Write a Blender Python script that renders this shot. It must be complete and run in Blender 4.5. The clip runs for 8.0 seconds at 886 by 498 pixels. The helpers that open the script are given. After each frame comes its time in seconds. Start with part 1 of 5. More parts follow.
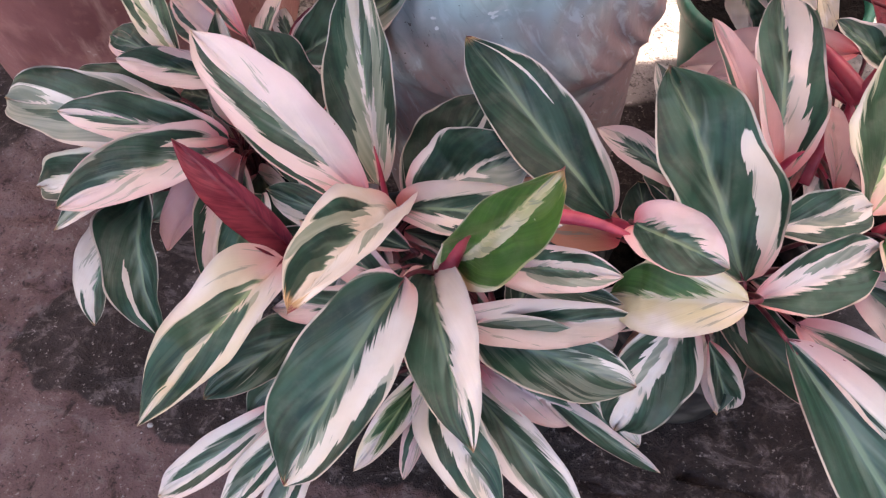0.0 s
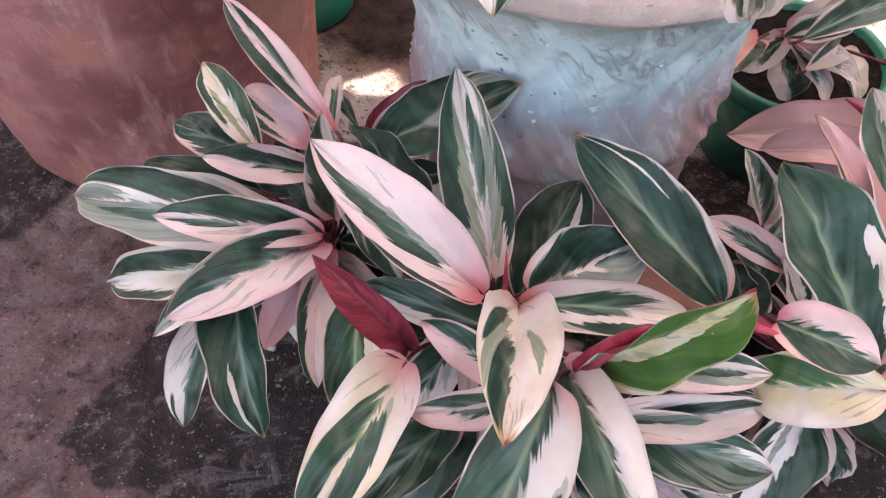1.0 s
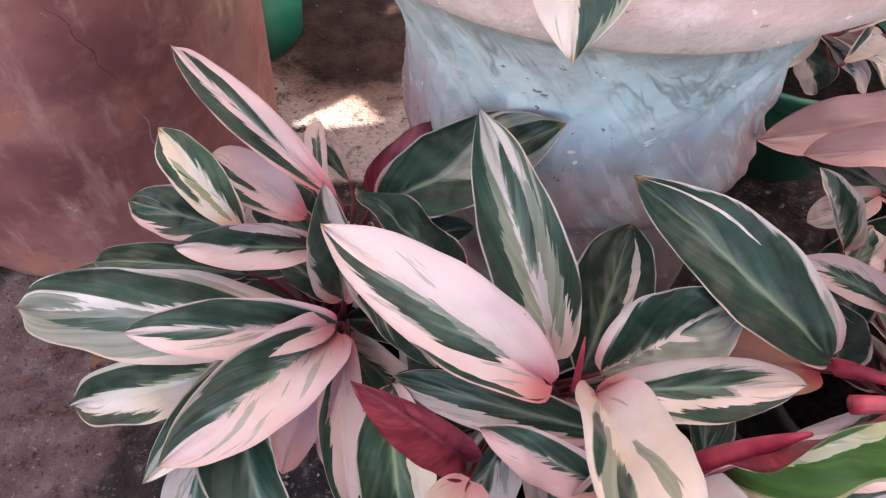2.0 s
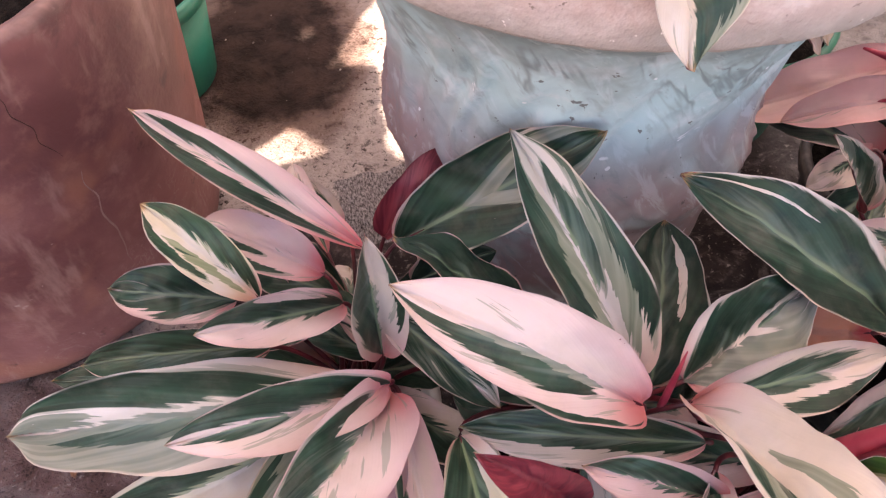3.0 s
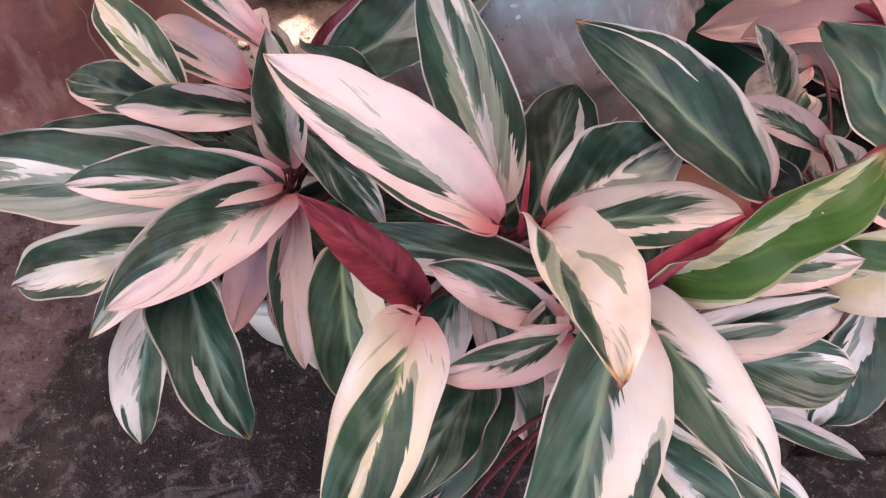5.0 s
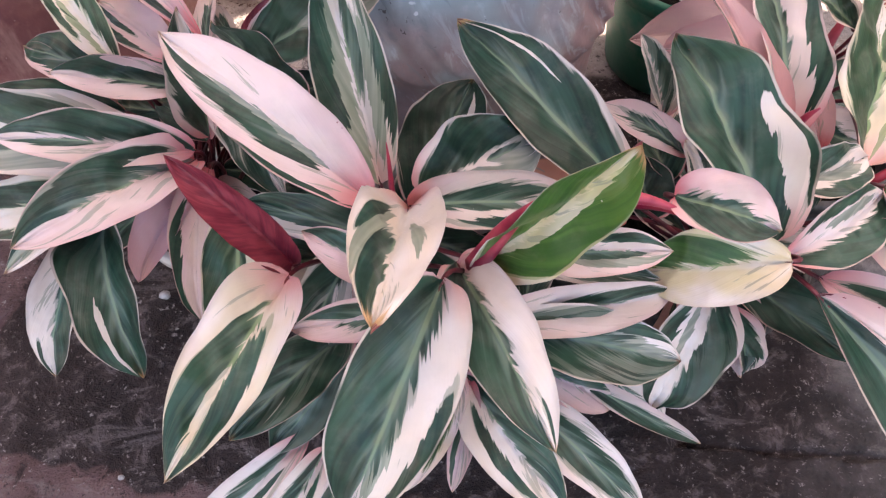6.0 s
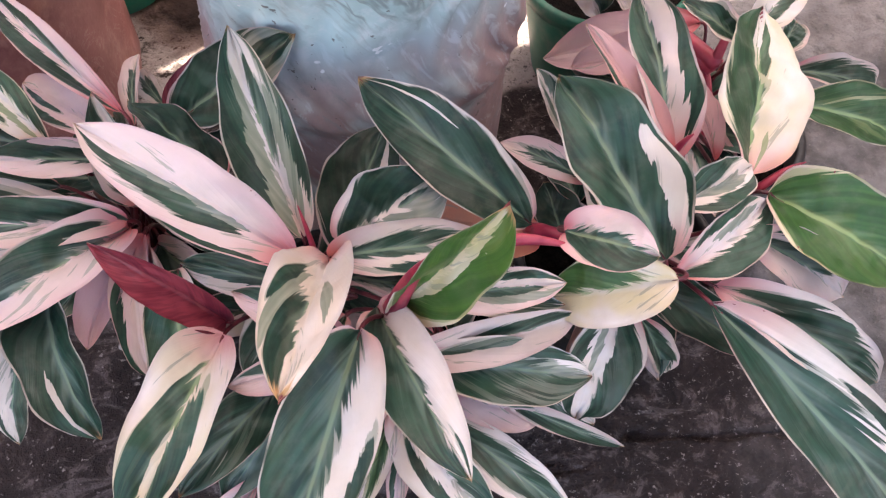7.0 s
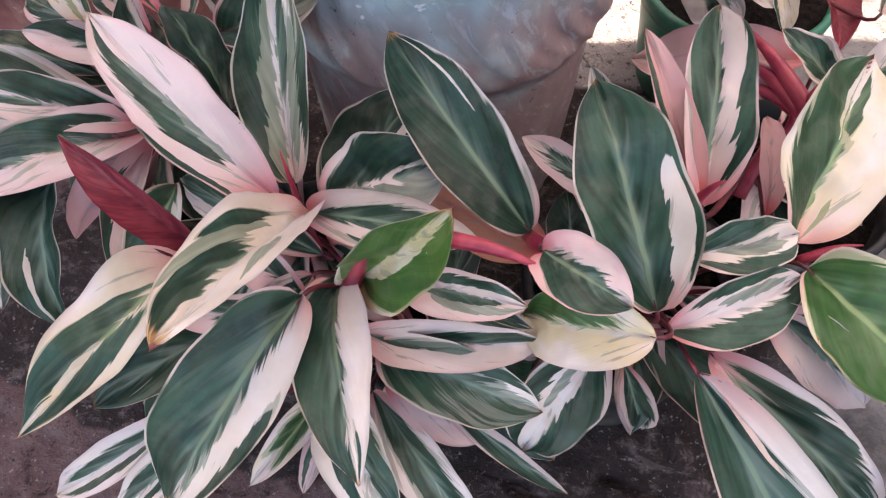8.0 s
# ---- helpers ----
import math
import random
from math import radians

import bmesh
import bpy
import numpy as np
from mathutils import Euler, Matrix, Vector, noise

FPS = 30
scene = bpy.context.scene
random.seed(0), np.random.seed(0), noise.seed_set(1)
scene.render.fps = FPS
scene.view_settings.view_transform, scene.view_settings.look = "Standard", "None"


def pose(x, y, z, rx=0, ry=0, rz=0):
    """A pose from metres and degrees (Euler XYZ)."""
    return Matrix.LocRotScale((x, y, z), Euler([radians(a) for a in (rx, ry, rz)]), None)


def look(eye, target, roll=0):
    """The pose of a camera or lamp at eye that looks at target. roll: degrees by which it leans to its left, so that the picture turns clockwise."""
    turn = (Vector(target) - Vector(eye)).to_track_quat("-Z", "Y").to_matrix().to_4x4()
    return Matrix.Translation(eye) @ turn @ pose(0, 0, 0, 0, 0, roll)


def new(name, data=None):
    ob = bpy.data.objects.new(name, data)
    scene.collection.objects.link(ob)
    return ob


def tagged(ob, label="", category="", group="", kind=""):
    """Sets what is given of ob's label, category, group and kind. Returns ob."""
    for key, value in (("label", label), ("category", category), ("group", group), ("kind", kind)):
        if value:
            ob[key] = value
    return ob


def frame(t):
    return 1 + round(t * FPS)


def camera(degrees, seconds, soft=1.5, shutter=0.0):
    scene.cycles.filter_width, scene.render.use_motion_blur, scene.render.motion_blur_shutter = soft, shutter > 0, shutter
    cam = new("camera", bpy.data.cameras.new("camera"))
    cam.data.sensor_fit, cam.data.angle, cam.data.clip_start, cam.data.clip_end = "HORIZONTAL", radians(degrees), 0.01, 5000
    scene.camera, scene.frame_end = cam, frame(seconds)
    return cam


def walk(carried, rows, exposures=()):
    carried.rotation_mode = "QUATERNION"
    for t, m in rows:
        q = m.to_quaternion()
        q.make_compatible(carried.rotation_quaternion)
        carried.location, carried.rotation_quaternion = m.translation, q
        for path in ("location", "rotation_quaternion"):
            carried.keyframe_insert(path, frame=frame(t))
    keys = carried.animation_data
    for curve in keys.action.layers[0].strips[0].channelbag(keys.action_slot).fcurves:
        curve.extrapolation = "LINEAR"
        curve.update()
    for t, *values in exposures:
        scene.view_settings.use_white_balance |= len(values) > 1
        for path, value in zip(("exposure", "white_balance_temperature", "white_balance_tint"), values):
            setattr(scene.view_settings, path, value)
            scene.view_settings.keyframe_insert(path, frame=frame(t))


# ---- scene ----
cam = camera(61.7, 8.0, 1.25)
PATH = [
    (0, (0.062, 0.021, 0.796), (-0.186, 1.125, -0.853), -4.7),
    (0.5, (-0.039, 0.014, 0.822), (-0.164, 1.165, -0.809), 0.1),
    (1, (-0.087, 0.05, 0.842), (-0.184, 1.219, -0.777), -0.8),
    (1.5, (-0.112, 0.104, 0.823), (-0.195, 1.319, -0.764), -0.1),
    (1.7, (-0.128, 0.134, 0.805), (-0.177, 1.294, -0.823), -0.6),
    (2.8, (-0.245, 0.22, 0.771), (0.056, 1.354, -0.849), -1.8),
    (3, (-0.258, 0.229, 0.769), (0.064, 1.35, -0.855), -0.7),
    (3.5, (-0.283, 0.227, 0.782), (0.039, 1.376, -0.823), -0.5),
    (4, (-0.297, 0.179, 0.759), (-0.043, 1.292, -0.883), -0.6),
    (4.5, (-0.249, 0.13, 0.743), (-0.055, 1.25, -0.903), 0.9),
    (4.7, (-0.209, 0.115, 0.729), (-0.01, 1.233, -0.917), 2.3),
    (5.8, (-0.072, 0.033, 0.766), (-0.074, 1.125, -0.909), -2.3),
    (6, (-0.045, 0.034, 0.771), (0.023, 1.146, -0.89), 2.2),
    (6.5, (-0.005, 0.039, 0.807), (0.072, 1.123, -0.871), -1.9),
    (7, (0.008, 0.043, 0.829), (0.117, 1.125, -0.849), -1.7),
    (7.5, (0.068, 0.076, 0.817), (0.023, 1.098, -0.901), -2.4),
    (8, (0.106, 0.084, 0.799), (-0.076, 1.079, -0.926), -0.4),
]
walk(cam, [(t, look(eye, target, roll)) for t, eye, target, roll in PATH], [(0.0, 2.30, 7700, 24), (1.5, 2.46, 7550, 22), (3.0, 2.40, 8500, 30), (4.5, 2.50, 8450, 28), (6.0, 2.43, 7650, 23), (7.5, 2.35, 7600, 21), (8.0, 2.24, 7500, 20)])

# ---- light ----
SUN_DIR = Vector((0.42, 0.45, 0.79)).normalized()
world = bpy.data.worlds.new("sky")
scene.world = world
world.use_nodes = True
wn, wl = world.node_tree.nodes, world.node_tree.links
sky = wn.new("ShaderNodeTexSky")
sky.sky_type = "NISHITA"
sky.sun_disc = False
sky.sun_elevation = math.asin(SUN_DIR.z)
sky.sun_rotation = math.atan2(SUN_DIR.x, SUN_DIR.y)
wl.new(sky.outputs[0], wn["Background"].inputs[0])
wn["Background"].inputs[1].default_value = 0.12
sun = new("sun", bpy.data.lights.new("sun", "SUN"))
sun.data.energy, sun.data.angle, sun.data.color = 5.0, radians(0.4), (1.0, 0.96, 0.90)
sun.matrix_world = look(SUN_DIR * 4, (0, 0, 0))


# ---- materials ----
class Net:
    """Short way to write node trees."""

    def __init__(self, name):
        self.mat = bpy.data.materials.new(name)
        self.mat.use_nodes = True
        self.nodes, self.links = self.mat.node_tree.nodes, self.mat.node_tree.links
        self.shader = self.nodes["Principled BSDF"]

    def put(self, socket, value):
        if isinstance(value, bpy.types.NodeSocket):
            self.links.new(value, socket)
        else:
            socket.default_value = value

    def math(self, op, a, b=0.0, c=0.0):
        n = self.nodes.new("ShaderNodeMath")
        n.operation = op
        for socket, value in zip(n.inputs, (a, b, c)):
            self.put(socket, value)
        return n.outputs[0]

    def step(self, x, lo, hi, out0=0.0, out1=1.0):
        n = self.nodes.new("ShaderNodeMapRange")
        n.interpolation_type = "SMOOTHSTEP"
        for socket, value in zip(n.inputs, (x, lo, hi, out0, out1)):
            self.put(socket, value)
        return n.outputs[0]

    def xyz(self, x, y, z=0.0):
        n = self.nodes.new("ShaderNodeCombineXYZ")
        for socket, value in zip(n.inputs, (x, y, z)):
            self.put(socket, value)
        return n.outputs[0]

    def noise(self, vector, scale, detail=2.0, rough=0.5, warp=0.0):
        n = self.nodes.new("ShaderNodeTexNoise")
        self.put(n.inputs["Vector"], vector)
        n.inputs["Scale"].default_value = scale
        n.inputs["Detail"].default_value = detail
        n.inputs["Roughness"].default_value = rough
        n.inputs["Distortion"].default_value = warp
        return n.outputs[0]

    def mix(self, f, a, b):
        n = self.nodes.new("ShaderNodeMix")
        n.data_type = "RGBA"
        self.put(n.inputs[0], f)
        self.put(n.inputs[6], a if isinstance(a, bpy.types.NodeSocket) else (*a, 1))
        self.put(n.inputs[7], b if isinstance(b, bpy.types.NodeSocket) else (*b, 1))
        return n.outputs[2]

    def place(self, kind="Object"):
        return self.nodes.new("ShaderNodeTexCoord").outputs[kind]

    def split(self, vector):
        n = self.nodes.new("ShaderNodeSeparateXYZ")
        self.links.new(vector, n.inputs[0])
        return n.outputs

    def attribute(self, name):
        n = self.nodes.new("ShaderNodeAttribute")
        n.attribute_name = name
        return n.outputs

    def bump(self, height, strength, distance):
        n = self.nodes.new("ShaderNodeBump")
        n.inputs["Strength"].default_value = strength
        n.inputs["Distance"].default_value = distance
        self.links.new(height, n.inputs["Height"])
        self.links.new(n.outputs[0], self.shader.inputs["Normal"])

    def finish(self, color, rough, **more):
        self.put(self.shader.inputs["Base Color"], color if isinstance(color, bpy.types.NodeSocket) else (*color, 1))
        self.put(self.shader.inputs["Roughness"], rough)
        for key, value in more.items():
            self.put(self.shader.inputs[key.replace("_", " ")], value)
        return self.mat


def leaf_material():
    """Variegated leaf: two ragged green zones on cream or pink, feathered along the side veins."""
    n = Net("variegated_leaf")
    uv = n.split(n.place("UV"))
    u, v = uv[0], uv[1]
    a = n.math("ABSOLUTE", v)
    par = n.attribute("traits")
    trait = n.split(par[1])
    pink, young, sage_shade = trait[0], trait[1], trait[2]
    seed = n.math("MULTIPLY", n.attribute("seed")[2], 37.0)
    w = n.math("SUBTRACT", u, n.math("MULTIPLY", n.math("POWER", a, 1.1), 0.58))
    side = n.math("MULTIPLY", n.math("SIGN", v), 5.3)
    row = n.math("ADD", seed, side)
    broad = n.noise(n.xyz(n.math("MULTIPLY", w, 4.2), n.math("MULTIPLY", a, 0.8), row), 1.0, 1.5)
    fine = n.noise(n.xyz(n.math("MULTIPLY", w, 62.0), n.math("MULTIPLY", a, 3.0), row), 1.0, 2.0)
    teeth = n.noise(n.xyz(n.math("MULTIPLY", w, 17.0), n.math("MULTIPLY", a, 1.6), n.math("ADD", row, 7.0)), 1.0, 1.0)
    rag = n.math("ADD", n.math("MULTIPLY", n.math("SUBTRACT", broad, 0.5), 0.80), n.math("ADD", n.math("MULTIPLY", n.math("SUBTRACT", fine, 0.5), 0.22), n.math("MULTIPLY", n.math("SUBTRACT", teeth, 0.5), 0.60)))

    jag = n.math("ADD", n.math("MULTIPLY", n.math("SUBTRACT", teeth, 0.5), 0.42), n.math("ADD", n.math("MULTIPLY", n.math("SUBTRACT", fine, 0.5), 0.14), n.math("MULTIPLY", n.math("SUBTRACT", broad, 0.5), 0.34)))
    jag = n.math("MULTIPLY", jag, n.step(a, 1.0, 0.7))

    def lens_of(name):
        """How deep a point lies in a slanted lens-shaped patch of the blade."""
        zone = n.attribute(name)
        c = n.split(zone[1])
        wobble = n.math("MULTIPLY", jag, n.math("MINIMUM", 1.0, n.math("MULTIPLY", c[1], 3.6)))
        dv = n.math("DIVIDE", n.math("SUBTRACT", n.math("ADD", v, wobble), c[0]), c[1])
        outward = n.math("GREATER_THAN", n.math("MULTIPLY", dv, c[0]), 0.0)
        dv = n.math("MULTIPLY", dv, n.math("MULTIPLY_ADD", outward, -0.35, 1.0))
        du = n.math("DIVIDE", n.math("SUBTRACT", n.math("ADD", w, 0.20), c[2]), zone[3])
        return n.math("SUBTRACT", n.math("SUBTRACT", 1.0, n.math("MULTIPLY", dv, dv)), n.math("POWER", n.math("ABSOLUTE", du), 2.4))

    total = n.math("MAXIMUM", n.math("MAXIMUM", lens_of("zone_a"), lens_of("zone_b")), lens_of("zone_c"))
    greyed = n.step(n.math("ADD", n.math("MAXIMUM", lens_of("grey_a"), lens_of("grey_b")), n.math("MULTIPLY", rag, 0.9)), 0.0, 0.10)
    bare = n.step(n.math("ADD", lens_of("bare"), n.math("MULTIPLY", rag, 0.7)), 0.0, 0.08)
    field = n.math("ADD", total, rag)
    green = n.step(field, 0.0, 0.12)
    # slivers of green in the pale parts and of cream in the green
    sliver = n.noise(n.xyz(n.math("MULTIPLY", w, 8.0), n.math("MULTIPLY", a, 1.5), n.math("ADD", row, 91.0)), 1.0, 2.0)
    green = n.math("MAXIMUM", green, n.math("MULTIPLY", n.step(n.math("ADD", sliver, n.math("MULTIPLY", fine, 0.05)), 0.775, 0.80), n.step(a, 0.97, 0.9)))
    pale_sliver = n.noise(n.xyz(n.math("MULTIPLY", w, 6.5), n.math("MULTIPLY", a, 0.7), n.math("ADD", row, 47.0)), 1.0, 2.0)
    cut = n.step(n.math("ADD", pale_sliver, n.math("MULTIPLY", fine, 0.04)), 0.70, 0.72)
    green = n.math("MULTIPLY", green, n.math("SUBTRACT", 1.0, n.math("MULTIPLY", cut, n.step(sage_shade, 0.05, 0.6, 0.0, 0.85))))
    green = n.math("MULTIPLY", green, n.math("SUBTRACT", 1.0, bare))
    greyed = n.math("MULTIPLY", greyed, n.math("SUBTRACT", 1.0, bare))
    # greens
    vein = n.noise(n.xyz(n.math("MULTIPLY", w, 14.0), n.math("MULTIPLY", a, 0.7), row), 1.0, 1.0)
    tone = n.noise(n.xyz(n.math("MULTIPLY", u, 2.5), n.math("MULTIPLY", v, 1.4), n.math("ADD", seed, 19.0)), 1.0, 3.0, 0.6)
    deep = n.mix(n.step(n.math("ADD", n.math("MULTIPLY", vein, 0.4), n.math("MULTIPLY", tone, 0.6)), 0.36, 0.66), (0.0068, 0.027, 0.017), (0.024, 0.078, 0.050))
    fresh = n.mix(n.step(vein, 0.3, 0.7), (0.030, 0.100, 0.020), (0.052, 0.145, 0.026))
    dark = n.mix(n.step(young, 0.25, 0.85), deep, fresh)
    grey = n.noise(n.xyz(n.math("MULTIPLY", w, 3.6), n.math("MULTIPLY", a, 0.6), n.math("ADD", row, 13.0)), 1.0, 2.0, 0.5)
    grey = n.step(n.math("ADD", grey, n.math("MULTIPLY", n.math("SUBTRACT", fine, 0.5), 0.22)), n.math("SUBTRACT", 0.64, n.math("MULTIPLY", sage_shade, 0.17)), n.math("SUBTRACT", 0.68, n.math("MULTIPLY", sage_shade, 0.17)))
    grey = n.math("MULTIPLY", grey, n.math("MULTIPLY_ADD", sage_shade, 0.55, 0.04))
    misty = n.mix(young, (0.19, 0.225, 0.185), (0.34, 0.42, 0.11))
    misty = n.mix(n.step(n.math("ADD", n.math("MULTIPLY", vein, 0.5), n.math("MULTIPLY", tone, 0.5)), 0.38, 0.62), misty, n.mix(0.35, misty, deep))
    # negative values darken the green, standing in for blades that lie in shade
    dark = n.mix(n.step(sage_shade, -0.1, -0.9, 0.0, 0.62), dark, (0.006, 0.016, 0.011))
    dark = n.mix(n.step(sage_shade, -0.3, 0.0, 0.0, grey), dark, misty)
    # pale feathers that run out of the midrib along the side veins
    feather = n.noise(n.xyz(n.math("MULTIPLY", w, 7.5), n.math("MULTIPLY", a, 0.5), n.math("ADD", row, 29.0)), 1.0, 2.0, 0.5)
    feather = n.math("MULTIPLY", n.step(n.math("SUBTRACT", feather, n.math("MULTIPLY", a, 0.85)), 0.24, 0.56), n.math("MULTIPLY_ADD", sage_shade, 0.24, 0.46))
    dark = n.mix(feather, dark, n.mix(young, (0.20, 0.28, 0.23), (0.16, 0.28, 0.07)))
    rib_width = n.math("MULTIPLY_ADD", u, -0.05, 0.068)
    rib = n.math("MULTIPLY", n.step(n.math("SUBTRACT", a, rib_width), 0.03, -0.03), 0.75)
    dark = n.mix(rib, dark, n.mix(young, (0.2, 0.3, 0.19), (0.4, 0.55, 0.2)))
    # pale parts
    cloud = n.noise(n.xyz(n.math("MULTIPLY", u, 3.0), n.math("MULTIPLY", v, 1.2), n.math("ADD", seed, 3.0)), 1.0, 2.0)
    towards = n.math("ADD", pink, n.math("ADD", n.math("MULTIPLY", n.math("SUBTRACT", cloud, 0.5), 0.7), n.step(u, 0.34, 0.0, 0.0, 0.5)))
    towards = n.math("ADD", towards, n.step(a, 0.35, 1.0, -0.10, 0.08))
    cream = n.mix(young, (0.67, 0.575, 0.51), (0.63, 0.55, 0.25))
    cream = n.mix(n.step(cloud, 0.35, 0.75), cream, (0.70, 0.645, 0.62))
    pale = n.mix(n.step(towards, 0.25, 1.35), cream, n.mix(n.step(pink, 1.3, 1.6), (0.67, 0.395, 0.395), (0.60, 0.26, 0.175)))
    pale = n.mix(n.math("MULTIPLY", n.step(n.math("ADD", u, n.math("MULTIPLY", n.math("SUBTRACT", cloud, 0.5), 0.2)), 0.22, -0.02), n.math("MULTIPLY_ADD", pink, 0.6, 0.3)), pale, (0.62, 0.11, 0.13))
    pale = n.mix(n.math("MULTIPLY", n.step(fine, 0.42, 0.75), 0.05), pale, n.mix(0.5, pale, (0.34, 0.30, 0.26)))
    ghost = n.noise(n.xyz(n.math("MULTIPLY", w, 5.0), n.math("MULTIPLY", a, 1.1), n.math("ADD", row, 71.0)), 1.0, 3.0, 0.6)
    ghost = n.step(n.math("ADD", ghost, n.math("MULTIPLY", n.math("SUBTRACT", fine, 0.5), 0.16)), n.math("SUBTRACT", 0.635, n.math("MULTIPLY", sage_shade, 0.10)), n.math("SUBTRACT", 0.66, n.math("MULTIPLY", sage_shade, 0.10)))
    pale = n.mix(n.math("MULTIPLY", n.math("MULTIPLY", ghost, n.step(a, 0.96, 0.86)), 0.75), pale, (0.30, 0.31, 0.25))
    # grey-green halo beside the dark zones
    soft = n.noise(n.xyz(n.math("MULTIPLY", w, 3.4), n.math("MULTIPLY", a, 0.9), n.math("ADD", row, 53.0)), 1.0, 1.5)
    halo = n.math("ADD", total, n.math("ADD", n.math("MULTIPLY", n.math("SUBTRACT", soft, 0.5), 2.6), n.math("MULTIPLY", n.math("SUBTRACT", teeth, 0.5), 0.6)))
    halo = n.math("MULTIPLY", n.step(n.math("ADD", halo, n.math("MULTIPLY", sage_shade, 0.35)), 0.0, 0.10), n.step(a, 0.97, 0.85))
    pale = n.mix(n.math("MULTIPLY", halo, n.math("MULTIPLY_ADD", sage_shade, 0.40, 0.18)), pale, n.mix(young, (0.27, 0.285, 0.235), (0.27, 0.32, 0.11)))
    # ragged grey-green fringe along the dark patches
    fringe = n.math("ADD", field, n.math("MULTIPLY", n.math("SUBTRACT", soft, 0.45), 1.6))
    fringe = n.math("MULTIPLY", n.math("MULTIPLY", n.step(fringe, -0.12, -0.04), n.step(a, 0.97, 0.9)), n.math("SUBTRACT", 1.0, bare))
    pale = n.mix(n.math("MULTIPLY", fringe, 0.62), pale, n.mix(young, (0.24, 0.265, 0.215), (0.27, 0.33, 0.10)))
    veined = n.mix(n.step(n.math("ADD", n.math("MULTIPLY", vein, 0.6), n.math("MULTIPLY", tone, 0.4)), 0.36, 0.62), (0.27, 0.30, 0.245), (0.145, 0.19, 0.15))
    pale = n.mix(n.math("MULTIPLY", n.math("MULTIPLY", greyed, n.step(a, 1.0, 0.93)), 0.92), pale, n.mix(young, veined, (0.30, 0.36, 0.10)))
    rim = n.step(n.math("ADD", a, n.math("MULTIPLY", n.math("SUBTRACT", broad, 0.5), 0.12)), 0.945, 0.97)
    rim = n.math("MULTIPLY", rim, n.step(n.noise(n.xyz(n.math("MULTIPLY", u, 3.0), 0.0, n.math("ADD", row, 23.0)), 1.0, 2.0), 0.36, 0.52, 0.15, 0.9))
    rim = n.math("MULTIPLY", rim, n.step(young, 0.7, 0.3, 0.55, 1.0))
    blade = n.mix(green, pale, dark)
    blade = n.mix(rim, blade, pale)
    # dried tips
    dry = n.math("SUBTRACT", n.math("ADD", u, n.math("MULTIPLY", n.math("SUBTRACT", teeth, 0.5), 0.10)), par[3])
    blade = n.mix(n.step(dry, -0.03, 0.01), blade, (0.50, 0.30, 0.15))
    blade = n.mix(n.step(dry, 0.03, 0.06), blade, (0.24, 0.12, 0.06))
    mottle = n.noise(n.place("Object"), 55.0, 4.0, 0.65)
    blade = n.mix(n.math("MULTIPLY", n.step(mottle, 0.45, 0.75), 0.22), blade, n.mix(0.5, blade, (0.30, 0.27, 0.22)))
    spots = n.noise(n.place("Object"), 260.0, 2.0)
    blade = n.mix(n.step(spots, 0.80, 0.83), blade, (0.55, 0.52, 0.47))
    ridge = n.math("SINE", n.math("MULTIPLY", w, 190.0))
    height = n.math("ADD", n.math("MULTIPLY", ridge, 0.012), n.math("ADD", n.math("MULTIPLY", n.step(a, 0.0, 0.12), 0.9), n.math("ADD", n.math("MULTIPLY", vein, 0.35), n.math("MULTIPLY", n.noise(n.place("Object"), 38.0, 2.0), 1.6))))
    n.bump(height, 0.6, 0.0016)
    gloss = n.noise(n.place("Object"), 40.0, 3.0)
    return n.finish(blade, n.math("MULTIPLY_ADD", gloss, 0.34, 0.22), Specular_IOR_Level=0.36, Subsurface_Weight=0.06, Subsurface_Radius=(0.004, 0.002, 0.001), Subsurface_Scale=1.0)


def underside_material():
    n = Net("maroon_underside")
    uv = n.split(n.place("UV"))
    a = n.math("ABSOLUTE", uv[1])
    w = n.math("SUBTRACT", uv[0], n.math("MULTIPLY", a, 0.26))
    trait = n.split(n.attribute("traits")[1])
    streak = n.noise(n.xyz(n.math("MULTIPLY", w, 40.0), n.math("MULTIPLY", a, 1.5), n.math("SIGN", uv[1])), 1.0, 3.0)
    color = n.mix(n.step(n.math("MULTIPLY_ADD", n.noise(n.xyz(n.math("MULTIPLY", w, 9.0), n.math("MULTIPLY", a, 1.2), n.math("SIGN", uv[1])), 1.0, 2.0), 0.6, n.math("MULTIPLY", streak, 0.4)), 0.40, 0.62), (0.150, 0.014, 0.028), (0.29, 0.044, 0.060))
    color = n.mix(n.step(a, 0.10, 0.02, 0.0, 0.5), color, (0.30, 0.05, 0.06))
    n.bump(streak, 0.3, 0.001)
    return n.finish(color, 0.45)


def stalk_material():
    n = Net("red_stalk")
    x = n.noise(n.place("Object"), 60.0, 3.0)
    color = n.mix(n.step(x, 0.35, 0.7), (0.060, 0.008, 0.014), (0.17, 0.022, 0.032))
    return n.finish(color, 0.42)


